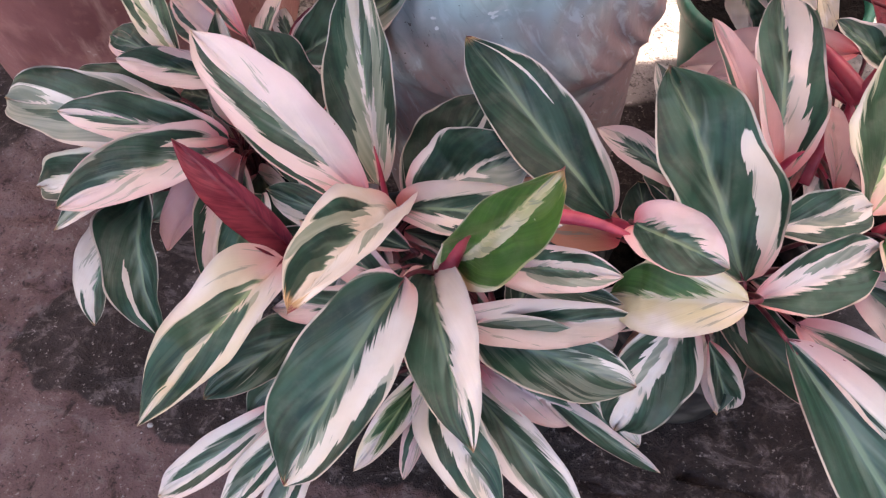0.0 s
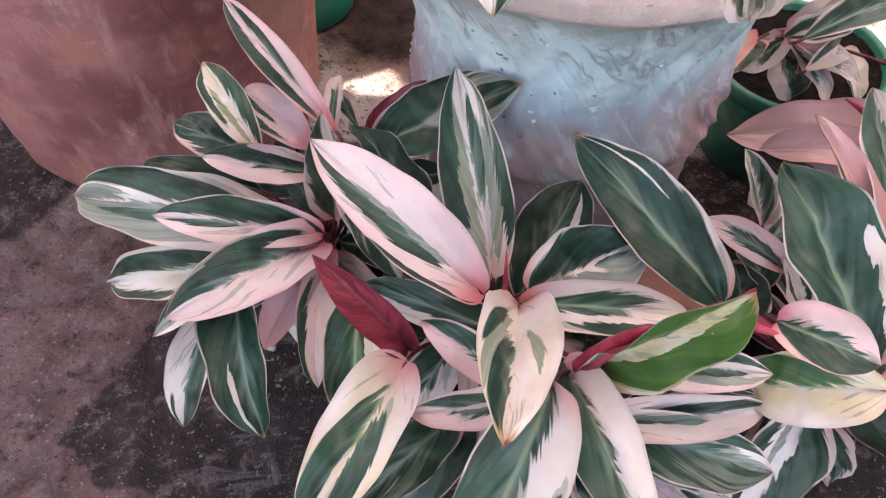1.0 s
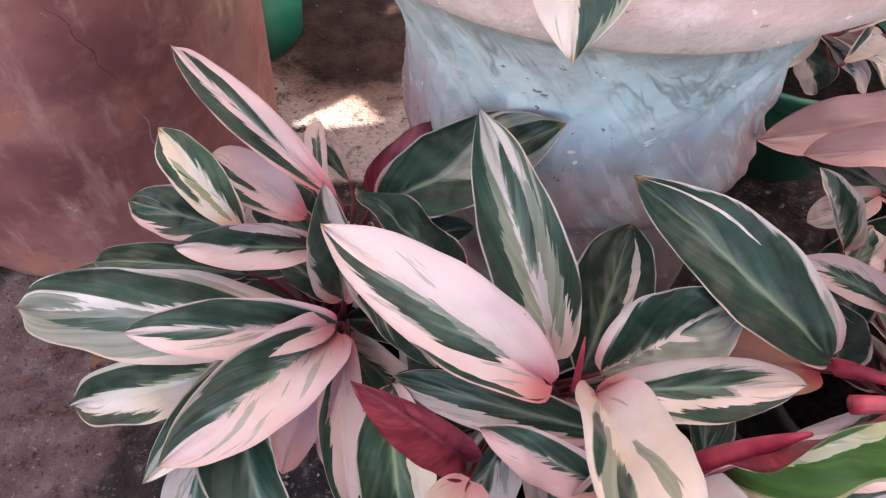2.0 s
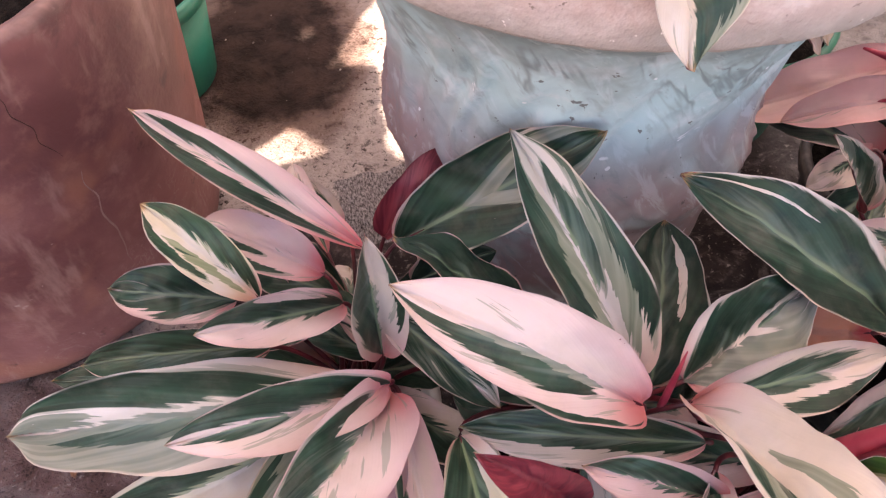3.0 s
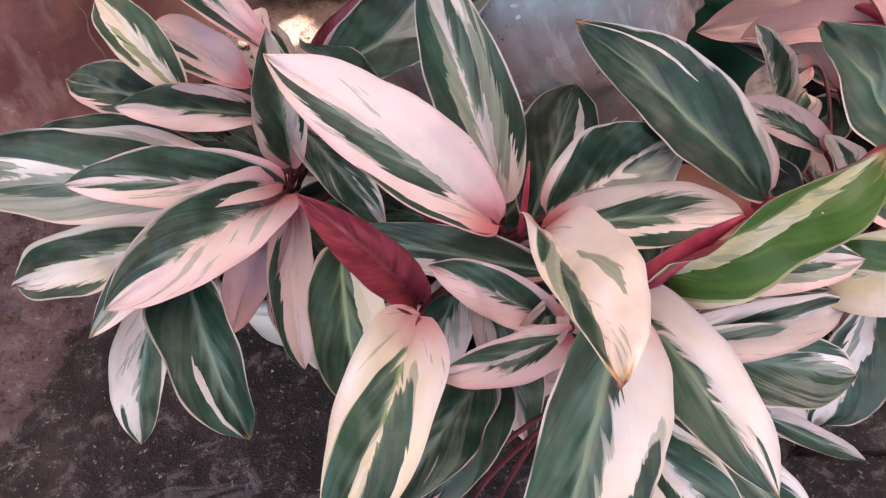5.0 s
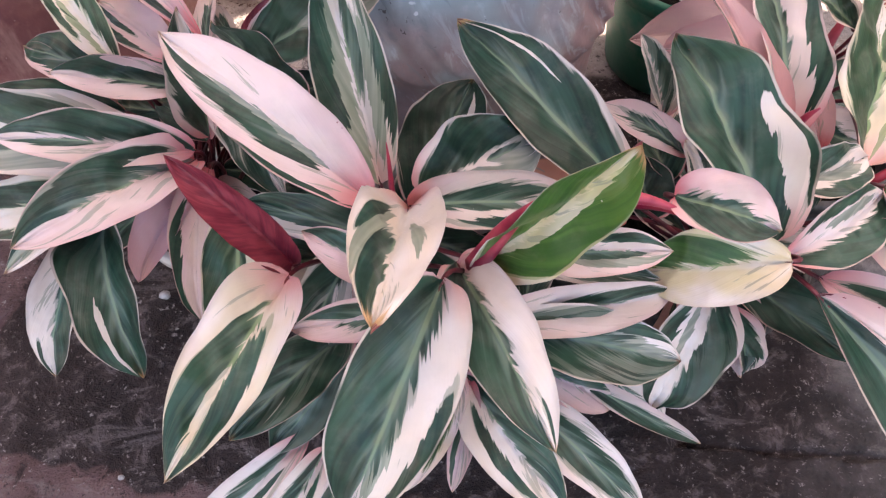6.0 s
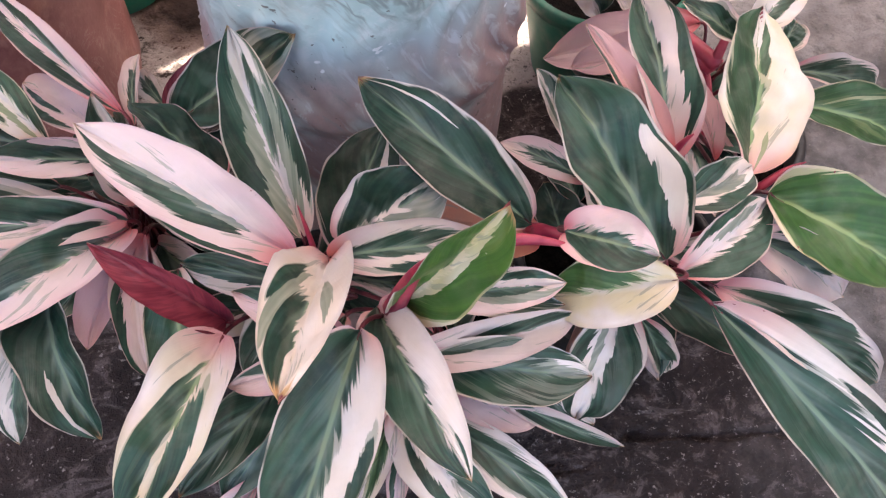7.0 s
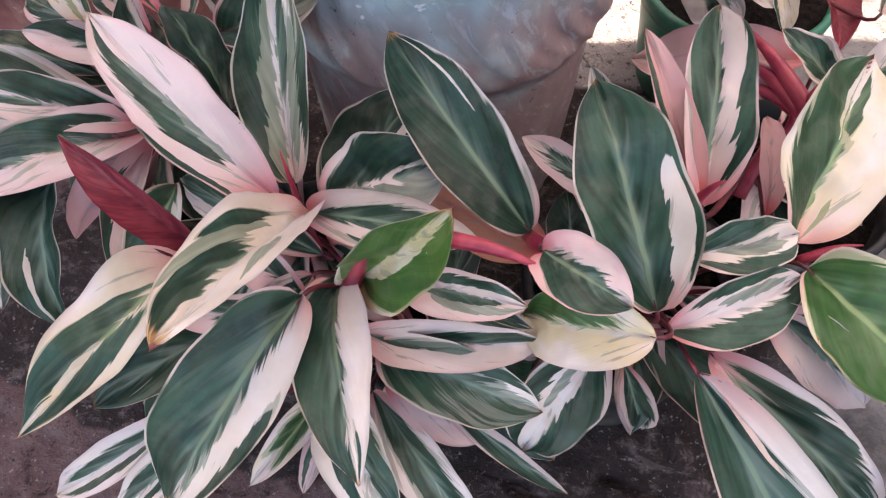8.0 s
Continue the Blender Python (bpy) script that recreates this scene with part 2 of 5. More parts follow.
def concrete_floor_material():
    """Old cement floor, rosy brown, with a dark damp stain, pits and scuffs."""
    n = Net("worn_concrete")
    p = n.place("Object")
    xyz = n.split(p)
    big = n.noise(p, 3.2, 4.0, 0.6)
    mid = n.noise(p, 17.0, 5.0, 0.65)
    grit = n.noise(p, 150.0, 4.0, 0.75)
    color = n.mix(n.step(big, 0.3, 0.7), (0.088, 0.049, 0.046), (0.180, 0.106, 0.099))
    color = n.mix(n.step(mid, 0.35, 0.72), color, (0.235, 0.150, 0.142))
    # paler cement further back, lifted to stand for stronger light; darker muddy film in places
    far = n.step(n.math("ADD", xyz[1], n.math("MULTIPLY", big, 0.5)), 0.85, 1.25)
    color = n.mix(far, color, n.mix(n.step(mid, 0.54, 0.76), (0.52, 0.455, 0.42), (0.24, 0.17, 0.145)))
    # damp stain round the pots
    edge = n.math("MULTIPLY", n.math("SUBTRACT", n.noise(p, 6.5, 4.0, 0.55), 0.5), 0.34)
    # bounded to the north-west by a slab joint, to the south by a lobed drying edge
    joint = n.math("SUBTRACT", n.math("MULTIPLY", n.math("ADD", xyz[0], 0.49), 0.915), n.math("MULTIPLY", n.math("SUBTRACT", xyz[1], 0.55), 0.403))
    joint = n.math("ADD", joint, n.math("MULTIPLY", n.math("SUBTRACT", n.noise(p, 26.0, 4.0, 0.6), 0.5), 0.035))
    dry_y = n.math("MAXIMUM", n.math("MULTIPLY_ADD", xyz[0], -0.37, 0.120), n.math("MULTIPLY_ADD", xyz[0], -0.14, 0.222))
    lobes = n.math("ADD", n.math("MULTIPLY", n.math("SUBTRACT", n.noise(p, 13.0, 3.0, 0.5), 0.5), 0.10), n.math("MULTIPLY", n.math("SUBTRACT", mid, 0.5), 0.03))
    south = n.math("ADD", n.math("SUBTRACT", xyz[1], dry_y), lobes)
    north = n.step(n.math("ADD", n.math("MAXIMUM", xyz[1], n.math("MULTIPLY", xyz[0], 0.95)), n.math("MULTIPLY", edge, 0.3)), 0.87, 0.85)
    damp = n.math("MULTIPLY", n.math("MULTIPLY", n.step(joint, -0.002, 0.008), n.step(south, 0.0, 0.010)), north)
    # second dark ellipse, west of the slab joint
    qx = n.math("DIVIDE", n.math("SUBTRACT", xyz[0], -0.84), 0.15)
    qy = n.math("DIVIDE", n.math("SUBTRACT", xyz[1], 0.77), 0.16)
    west_spot = n.math("SQRT", n.math("ADD", n.math("MULTIPLY", qx, qx), n.math("MULTIPLY", qy, qy)))
    damp = n.math("MAXIMUM", damp, n.step(n.math("ADD", west_spot, n.math("MULTIPLY", edge, 1.5)), 1.05, 0.9))
    wet = n.mix(n.step(mid, 0.35, 0.7), (0.027, 0.018, 0.017), (0.062, 0.043, 0.041))
    color = n.mix(damp, color, wet)
    # grey scuffs and pale grains
    scuff = n.noise(p, 34.0, 6.0, 0.75, 0.5)
    color = n.mix(n.math("MULTIPLY", n.step(scuff, 0.52, 0.66), 0.50), color, (0.27, 0.22, 0.21))
    streaked = n.noise(n.xyz(n.math("MULTIPLY", xyz[0], 9.0), n.math("MULTIPLY", xyz[1], 26.0), 2.0), 1.0, 5.0, 0.7, 0.8)
    color = n.mix(n.math("MULTIPLY", n.step(streaked, 0.56, 0.66), 0.45), color, (0.24, 0.205, 0.20))
    color = n.mix(n.math("MULTIPLY", n.step(scuff, 0.46, 0.34), 0.75), color, (0.022, 0.016, 0.015))
    color = n.mix(n.step(grit, 0.60, 0.68), color, n.mix(0.58, color, (0.5, 0.44, 0.42)))
    color = n.mix(n.step(grit, 0.42, 0.34), color, n.mix(0.7, color, (0.02, 0.016, 0.016)))
    # peppered dark pits in the pale cement
    pepper = n.noise(p, 70.0, 3.0, 0.7)
    color = n.mix(n.math("MULTIPLY", far, n.step(n.math("ADD", pepper, n.math("MULTIPLY", n.math("SUBTRACT", big, 0.5), 0.25)), 0.60, 0.66)), color, (0.05, 0.035, 0.03))
    color = n.mix(n.math("MULTIPLY", far, n.step(pepper, 0.36, 0.30)), color, (0.62, 0.56, 0.52))
    # greyer cement towards the east
    east = n.step(n.math("ADD", xyz[0], n.math("MULTIPLY", big, 0.3)), 0.50, 0.66)
    east = n.math("MULTIPLY", east, n.step(n.math("ADD", xyz[0], n.math("MULTIPLY", big, 0.6)), 1.9, 1.1))
    color = n.mix(n.math("MULTIPLY", east, 0.75), color, n.mix(n.step(mid, 0.35, 0.7), (0.15, 0.142, 0.138), (0.36, 0.345, 0.338)))
    # rough grey patch of cement behind the pots
    reach = n.math("MAXIMUM", n.math("DIVIDE", n.math("ABSOLUTE", n.math("SUBTRACT", xyz[0], -0.15)), 0.064), n.math("DIVIDE", n.math("ABSOLUTE", n.math("SUBTRACT", xyz[1], 0.855)), 0.06))
    reach = n.math("ADD", reach, n.math("MULTIPLY", n.math("SUBTRACT", n.noise(p, 38.0, 3.0), 0.5), 0.6))
    speckle = n.noise(n.xyz(n.math("MULTIPLY", xyz[0], 420.0), n.math("MULTIPLY", xyz[1], 150.0), 1.0), 1.0, 3.0, 0.7)
    color = n.mix(n.math("MULTIPLY", n.step(reach, 1.03, 0.97), 0.95), color, n.mix(n.step(speckle, 0.36, 0.64), (0.070, 0.062, 0.060), (0.40, 0.365, 0.36)))
    # muddy patch further back; some shade there is painted in with it
    mx = n.math("DIVIDE", n.math("SUBTRACT", xyz[0], -0.26), 0.125)
    my = n.math("DIVIDE", n.math("SUBTRACT", xyz[1], 1.23), 0.19)
    mud_shade = n.math("SQRT", n.math("ADD", n.math("MULTIPLY", mx, mx), n.math("MULTIPLY", my, my)))
    patchy = n.math("ADD", n.math("MULTIPLY", edge, 2.4), n.math("MULTIPLY", n.math("SUBTRACT", mid, 0.5), 0.5))
    wash = n.step(n.math("ADD", mud_shade, patchy), 1.50, 1.05)
    wash = n.math("MAXIMUM", wash, n.step(n.math("ADD", xyz[1], n.math("MULTIPLY", patchy, 0.15)), 1.32, 1.40))
    color = n.mix(n.math("MULTIPLY", wash, 0.8), color, n.mix(n.step(mid, 0.35, 0.65), (0.105, 0.055, 0.042), (0.20, 0.125, 0.10)))
    mud_shade = n.step(n.math("ADD", mud_shade, patchy), 1.15, 0.80)
    color = n.mix(n.math("MULTIPLY", mud_shade, 0.95), color, n.mix(n.step(mid, 0.35, 0.65), (0.012, 0.007, 0.006), (0.055, 0.032, 0.026)))
    n.bump(n.math("ADD", n.math("MULTIPLY", grit, 0.6), n.math("ADD", n.math("MULTIPLY", mid, 1.2), n.math("MULTIPLY", scuff, 1.5))), 1.0, 0.012)
    return n.finish(color, n.math("SUBTRACT", 0.88, n.math("MULTIPLY", damp, 0.2)), Specular_IOR_Level=0.22)


def painted_terracotta_material():
    n = Net("weathered_red_pot")
    p = n.place("Object")
    big = n.noise(p, 5.0, 4.0, 0.6)
    mid = n.noise(p, 24.0, 5.0, 0.65)
    grit = n.noise(p, 150.0, 3.0)
    z = n.split(p)[2]
    color = n.mix(n.step(big, 0.3, 0.7), (0.175, 0.060, 0.058), (0.37, 0.155, 0.145))
    color = n.mix(n.math("MULTIPLY", n.step(mid, 0.48, 0.7), 0.45), color, (0.44, 0.22, 0.185))
    color = n.mix(n.math("MULTIPLY", n.step(n.noise(p, 9.0, 3.0), 0.55, 0.7), 0.6), color, (0.44, 0.18, 0.12))
    smear = n.noise(n.xyz(n.math("MULTIPLY", n.split(p)[0], 30.0), n.math("MULTIPLY", n.split(p)[1], 30.0), n.math("MULTIPLY", z, 8.0)), 1.0, 4.0, 0.6)
    color = n.mix(n.math("MULTIPLY", n.step(smear, 0.56, 0.70), 0.55), color, (0.48, 0.28, 0.24))
    color = n.mix(n.math("MULTIPLY", n.step(mid, 0.36, 0.26), 0.6), color, (0.07, 0.028, 0.024))
    scratch = n.noise(n.xyz(n.math("MULTIPLY", n.split(p)[0], 16.0), n.math("MULTIPLY", n.split(p)[1], 16.0), n.math("ADD", n.math("MULTIPLY", z, 11.0), 4.0)), 1.0, 5.0, 0.7, 1.2)
    color = n.mix(n.math("MULTIPLY", n.step(n.math("ABSOLUTE", n.math("SUBTRACT", scratch, 0.5)), 0.012, 0.004), n.math("MULTIPLY", n.step(big, 0.48, 0.60), 0.4)), color, (0.50, 0.36, 0.31))
    color = n.mix(n.math("MULTIPLY", n.step(n.math("ADD", z, n.math("MULTIPLY", n.math("SUBTRACT", mid, 0.5), 0.03)), 0.412, 0.420), 0.45), color, (0.30, 0.205, 0.18))
    grime = n.math("MULTIPLY", n.step(n.noise(p, 10.0, 5.0, 0.65, 0.6), 0.50, 0.62), n.step(n.math("ADD", z, n.math("MULTIPLY", big, 0.2)), 0.40, 0.50))
    color = n.mix(n.math("MULTIPLY", grime, 0.5), color, (0.075, 0.040, 0.036))
    splash = n.step(n.noise(p, 30.0, 3.0, 0.6, 0.4), 0.705, 0.745)
    color = n.mix(n.math("MULTIPLY", splash, 0.8), color, (0.55, 0.40, 0.35))
    n.bump(n.math("ADD", mid, n.math("MULTIPLY", grit, 0.3)), 0.35, 0.004)
    return n.finish(color, 0.5)


def blue_cement_material():
    """Pale blue limewash over cement, rubbed through to brownish red near the foot."""
    n = Net("blue_washed_cement")
    p = n.place("Object")
    s = n.split(p)
    big = n.noise(p, 6.0, 4.0, 0.6)
    mid = n.noise(p, 30.0, 5.0, 0.65)
    grit = n.noise(p, 170.0, 2.0)
    color = n.mix(n.step(big, 0.3, 0.7), (0.34, 0.51, 0.52), (0.50, 0.68, 0.70))
    color = n.mix(n.math("MULTIPLY", n.step(mid, 0.5, 0.68), 0.6), color, (0.68, 0.74, 0.76))
    bare = n.step(n.math("ADD", s[2], n.math("MULTIPLY", n.math("SUBTRACT", big, 0.5), 0.16)), 0.43, 0.325)
    color = n.mix(n.math("MULTIPLY", n.math("MULTIPLY", bare, n.step(n.noise(p, 11.0, 3.0), 0.28, 0.52)), 0.85), color, n.mix(mid, (0.20, 0.085, 0.08), (0.44, 0.27, 0.26)))
    grime = n.step(n.math("ADD", s[2], n.math("MULTIPLY", n.math("SUBTRACT", n.noise(p, 14.0, 4.0, 0.65), 0.5), 0.22)), 0.43, 0.52)
    color = n.mix(n.math("MULTIPLY", grime, 0.88), color, n.mix(mid, (0.10, 0.135, 0.13), (0.30, 0.36, 0.35)))
    streak = n.noise(n.xyz(n.math("MULTIPLY", s[0], 16.0), n.math("MULTIPLY", s[1], 16.0), n.math("MULTIPLY", s[2], 7.0)), 1.0, 4.0, 0.6)
    color = n.mix(n.math("MULTIPLY", n.step(streak, 0.56, 0.72), 0.35), color, (0.17, 0.19, 0.20))
    # dark lines that paint the shade of wrinkles under the rim
    slant = n.math("MULTIPLY_ADD", s[2], 0.55, s[0])
    crease = n.noise(n.xyz(n.math("MULTIPLY", slant, 34.0), n.math("MULTIPLY", s[1], 20.0), n.math("MULTIPLY", s[2], 9.0)), 1.0, 3.0, 0.55, 0.5)
    crease = n.step(n.math("ABSOLUTE", n.math("SUBTRACT", crease, 0.5)), 0.05, 0.0)
    crease = n.math("MULTIPLY", crease, n.math("MULTIPLY", n.step(n.noise(p, 13.0, 3.0), 0.46, 0.62), n.step(s[2], 0.36, 0.45)))
    color = n.mix(n.math("MULTIPLY", crease, 0.6), color, (0.10, 0.105, 0.105))
    wipe = n.noise(n.xyz(n.math("MULTIPLY", slant, 60.0), n.math("MULTIPLY", s[1], 40.0), n.math("MULTIPLY", s[2], 22.0)), 1.0, 4.0, 0.65, 0.6)
    color = n.mix(n.math("MULTIPLY", n.step(wipe, 0.54, 0.66), 0.35), color, (0.66, 0.77, 0.80))
    color = n.mix(n.math("MULTIPLY", n.step(wipe, 0.44, 0.32), 0.40), color, (0.20, 0.26, 0.27))
    flock = n.math("MULTIPLY", n.math("SUBTRACT", n.noise(p, 12.0, 2.0), 0.5), 0.22)
    dirt = n.step(n.math("ADD", n.noise(p, 95.0, 3.0, 0.7), flock), 0.685, 0.72)
    color = n.mix(n.math("MULTIPLY", dirt, 0.8), color, (0.10, 0.085, 0.08))
    chips = n.step(n.noise(p, 55.0, 2.0), 0.735, 0.755)
    color = n.mix(chips, color, (0.80, 0.84, 0.85))
    n.bump(n.math("ADD", n.noise(p, 16.0, 3.0, 0.55), n.math("MULTIPLY", grit, 0.12)), 0.45, 0.007)
    return n.finish(color, 0.58)


def bare_cement_material():
    n = Net("rosy_bare_cement")
    p = n.place("Object")
    big = n.noise(p, 7.0, 4.0, 0.6)
    mid = n.noise(p, 45.0, 5.0, 0.7)
    grit = n.noise(p, 220.0, 2.0)
    color = n.mix(n.step(big, 0.3, 0.7), (0.60, 0.44, 0.40), (0.76, 0.61, 0.57))
    color = n.mix(n.math("MULTIPLY", n.step(mid, 0.45, 0.7), 0.7), color, (0.85, 0.74, 0.70))
    color = n.mix(n.math("MULTIPLY", n.step(big, 0.36, 0.26), 0.7), color, (0.17, 0.13, 0.12))
    low = n.math("ADD", n.split(p)[2], n.math("MULTIPLY", n.math("SUBTRACT", n.noise(p, 16.0, 4.0, 0.6), 0.5), 0.05))
    color = n.mix(n.step(low, 0.566, 0.532, 0.0, 0.75), color, n.mix(mid, (0.24, 0.235, 0.215), (0.46, 0.43, 0.39)))
    pits = n.noise(p, 95.0, 3.0, 0.7)
    color = n.mix(n.step(pits, 0.66, 0.72), color, (0.30, 0.22, 0.19))
    color = n.mix(n.step(pits, 0.33, 0.28), color, (0.88, 0.82, 0.79))
    n.bump(n.math("ADD", n.math("MULTIPLY", mid, 0.5), n.math("ADD", pits, n.math("MULTIPLY", grit, 0.5))), 0.6, 0.003)
    return n.finish(color, 0.8)


def plastic_material(name, color, dusty):
    n = Net(name)
    p = n.place("Object")
    dust = n.noise(p, 22.0, 4.0, 0.65)
    mixed = n.mix(n.math("MULTIPLY", n.step(dust, 0.45, 0.75), dusty), color, (0.38, 0.34, 0.31))
    return n.finish(mixed, n.math("MULTIPLY_ADD", dust, 0.25, 0.32))


def soil_material():
    n = Net("dark_soil")
    p = n.place("Object")
    x = n.noise(p, 120.0, 4.0, 0.7)
    color = n.mix(n.step(x, 0.35, 0.7), (0.003, 0.0022, 0.002), (0.018, 0.014, 0.012))
    n.bump(x, 1.0, 0.006)
    return n.finish(color, 0.95, Specular_IOR_Level=0.1)


def blocker_material():
    """Added unseen thin pale sheet that lets part of the sun through, softened."""
    n = Net("translucent_blocker")
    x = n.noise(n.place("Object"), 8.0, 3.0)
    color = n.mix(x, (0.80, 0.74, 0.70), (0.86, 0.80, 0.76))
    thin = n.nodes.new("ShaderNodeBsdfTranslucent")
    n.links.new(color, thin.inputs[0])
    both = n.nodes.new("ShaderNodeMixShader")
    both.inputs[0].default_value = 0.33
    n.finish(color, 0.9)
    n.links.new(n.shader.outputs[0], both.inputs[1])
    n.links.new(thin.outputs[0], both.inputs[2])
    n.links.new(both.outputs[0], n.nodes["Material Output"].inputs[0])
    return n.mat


def sheath_material():
    n = Net("crimson_sheath")
    x = n.noise(n.place("Object"), 50.0, 3.0)
    return n.finish(n.mix(n.step(x, 0.3, 0.7), (0.25, 0.012, 0.042), (0.44, 0.055, 0.085)), 0.38)


SHEATH = sheath_material()
LEAF, UNDER, STALK = leaf_material(), underside_material(), stalk_material()
FLOOR, TERRA, BLUE, CEMENT = concrete_floor_material(), painted_terracotta_material(), blue_cement_material(), bare_cement_material()
GREEN = plastic_material("green_plastic", (0.006, 0.155, 0.095), 0.25)
TEAL = plastic_material("teal_plastic", (0.0, 0.26, 0.18), 0.15)
WHITE = plastic_material("white_plastic", (0.62, 0.61, 0.58), 0.3)
BLACK = plastic_material("black_plastic", (0.018, 0.017, 0.018), 0.3)
SOIL, BLOCKER = soil_material(), blocker_material()


# ---- builders ----
def mesh_from(name, verts, faces, materials, smooth=True):
    me = bpy.data.meshes.new(name)
    me.from_pydata([tuple(v) for v in verts], [], faces)
    for m in materials:
        me.materials.append(m)
    if smooth:
        me.polygons.foreach_set("use_smooth", [True] * len(me.polygons))
    me.update()
    return me


def part(name, me, parent, label=""):
    ob = new(name, me)
    ob.parent = parent
    if parent is not None:
        ob.matrix_parent_inverse = Matrix.Translation(-parent.location) if parent.type == "EMPTY" else Matrix()
    return tagged(ob, label)


def thing(name, place, label, category, group=""):
    ob = new(name)
    ob.location = place
    ob.empty_display_size = 0.05
    return tagged(ob, label, category, group)


def lathe(name, centre, profile, materials, segments=72, wave=None, slots=None, tilt=(0.0, 0.0)):
    """A turned body: profile rows of (radius, height). wave(angle, z) pushes the surface out."""
    verts, faces = [], []
    for r, z in profile:
        for k in range(segments):
            a = 2 * math.pi * k / segments
            rr = r + (wave(a, z) if wave else 0.0)
            verts.append((centre[0] + rr * math.cos(a) + tilt[0] * z, centre[1] + rr * math.sin(a) + tilt[1] * z, centre[2] + z))
    for i in range(len(profile) - 1):
        for k in range(segments):
            k2 = (k + 1) % segments
            faces.append((i * segments + k, i * segments + k2, (i + 1) * segments + k2, (i + 1) * segments + k))
    me = mesh_from(name, verts, faces, materials)
    if slots:
        index = []
        for i in range(len(profile) - 1):
            index += [slots[i]] * segments
        me.polygons.foreach_set("material_index", index)
    return me


def soil_disc(centre, radius, z, rng):
    verts, faces, rings, seg = [(centre[0], centre[1], z)], [], 10, 40
    for i in range(1, rings + 1):
        for k in range(seg):
            a = 2 * math.pi * k / seg
            r = radius * i / rings
            x, y = centre[0] + r * math.cos(a), centre[1] + r * math.sin(a)
            bump = 0.010 * noise.noise((x * 60, y * 60, rng)) + 0.006 * noise.noise((x * 150, y * 150, rng))
            verts.append((x, y, z + (bump if i < rings else 0.0)))
    for k in range(seg):
        faces.append((0, 1 + k, 1 + (k + 1) % seg))
    for i in range(rings - 1):
        for k in range(seg):
            k2 = (k + 1) % seg
            faces.append((1 + i * seg + k, 1 + i * seg + k2, 1 + (i + 1) * seg + k2, 1 + (i + 1) * seg + k))
    return mesh_from("soil", verts, faces, [SOIL])


def tube(name, points, radii, material, sides=8):
    verts, faces = [], []
    pts = [Vector(p) for p in points]
    for i, p in enumerate(pts):
        d = (pts[min(i + 1, len(pts) - 1)] - pts[max(i - 1, 0)]).normalized()
        s = d.cross(Vector((0.3, 0.9, 0.2))).normalized()
        t = d.cross(s)
        for k in range(sides):
            a = 2 * math.pi * k / sides
            verts.append(p + (s * math.cos(a) + t * math.sin(a)) * radii[i])
    for i in range(len(pts) - 1):
        for k in range(sides):
            k2 = (k + 1) % sides
            faces.append((i * sides + k, i * sides + k2, (i + 1) * sides + k2, (i + 1) * sides + k))
    faces.append(tuple(range(sides))[::-1])
    faces.append(tuple(range((len(pts) - 1) * sides, len(pts) * sides)))
    return mesh_from(name, verts, faces, [material])


FACING = Vector((0.0, -0.52, 0.85)).normalized()
ALONG, ACROSS = 40, 14
NONE = (9.0, 0.1, 9.0, 0.1)
count = {"leaf": 0}


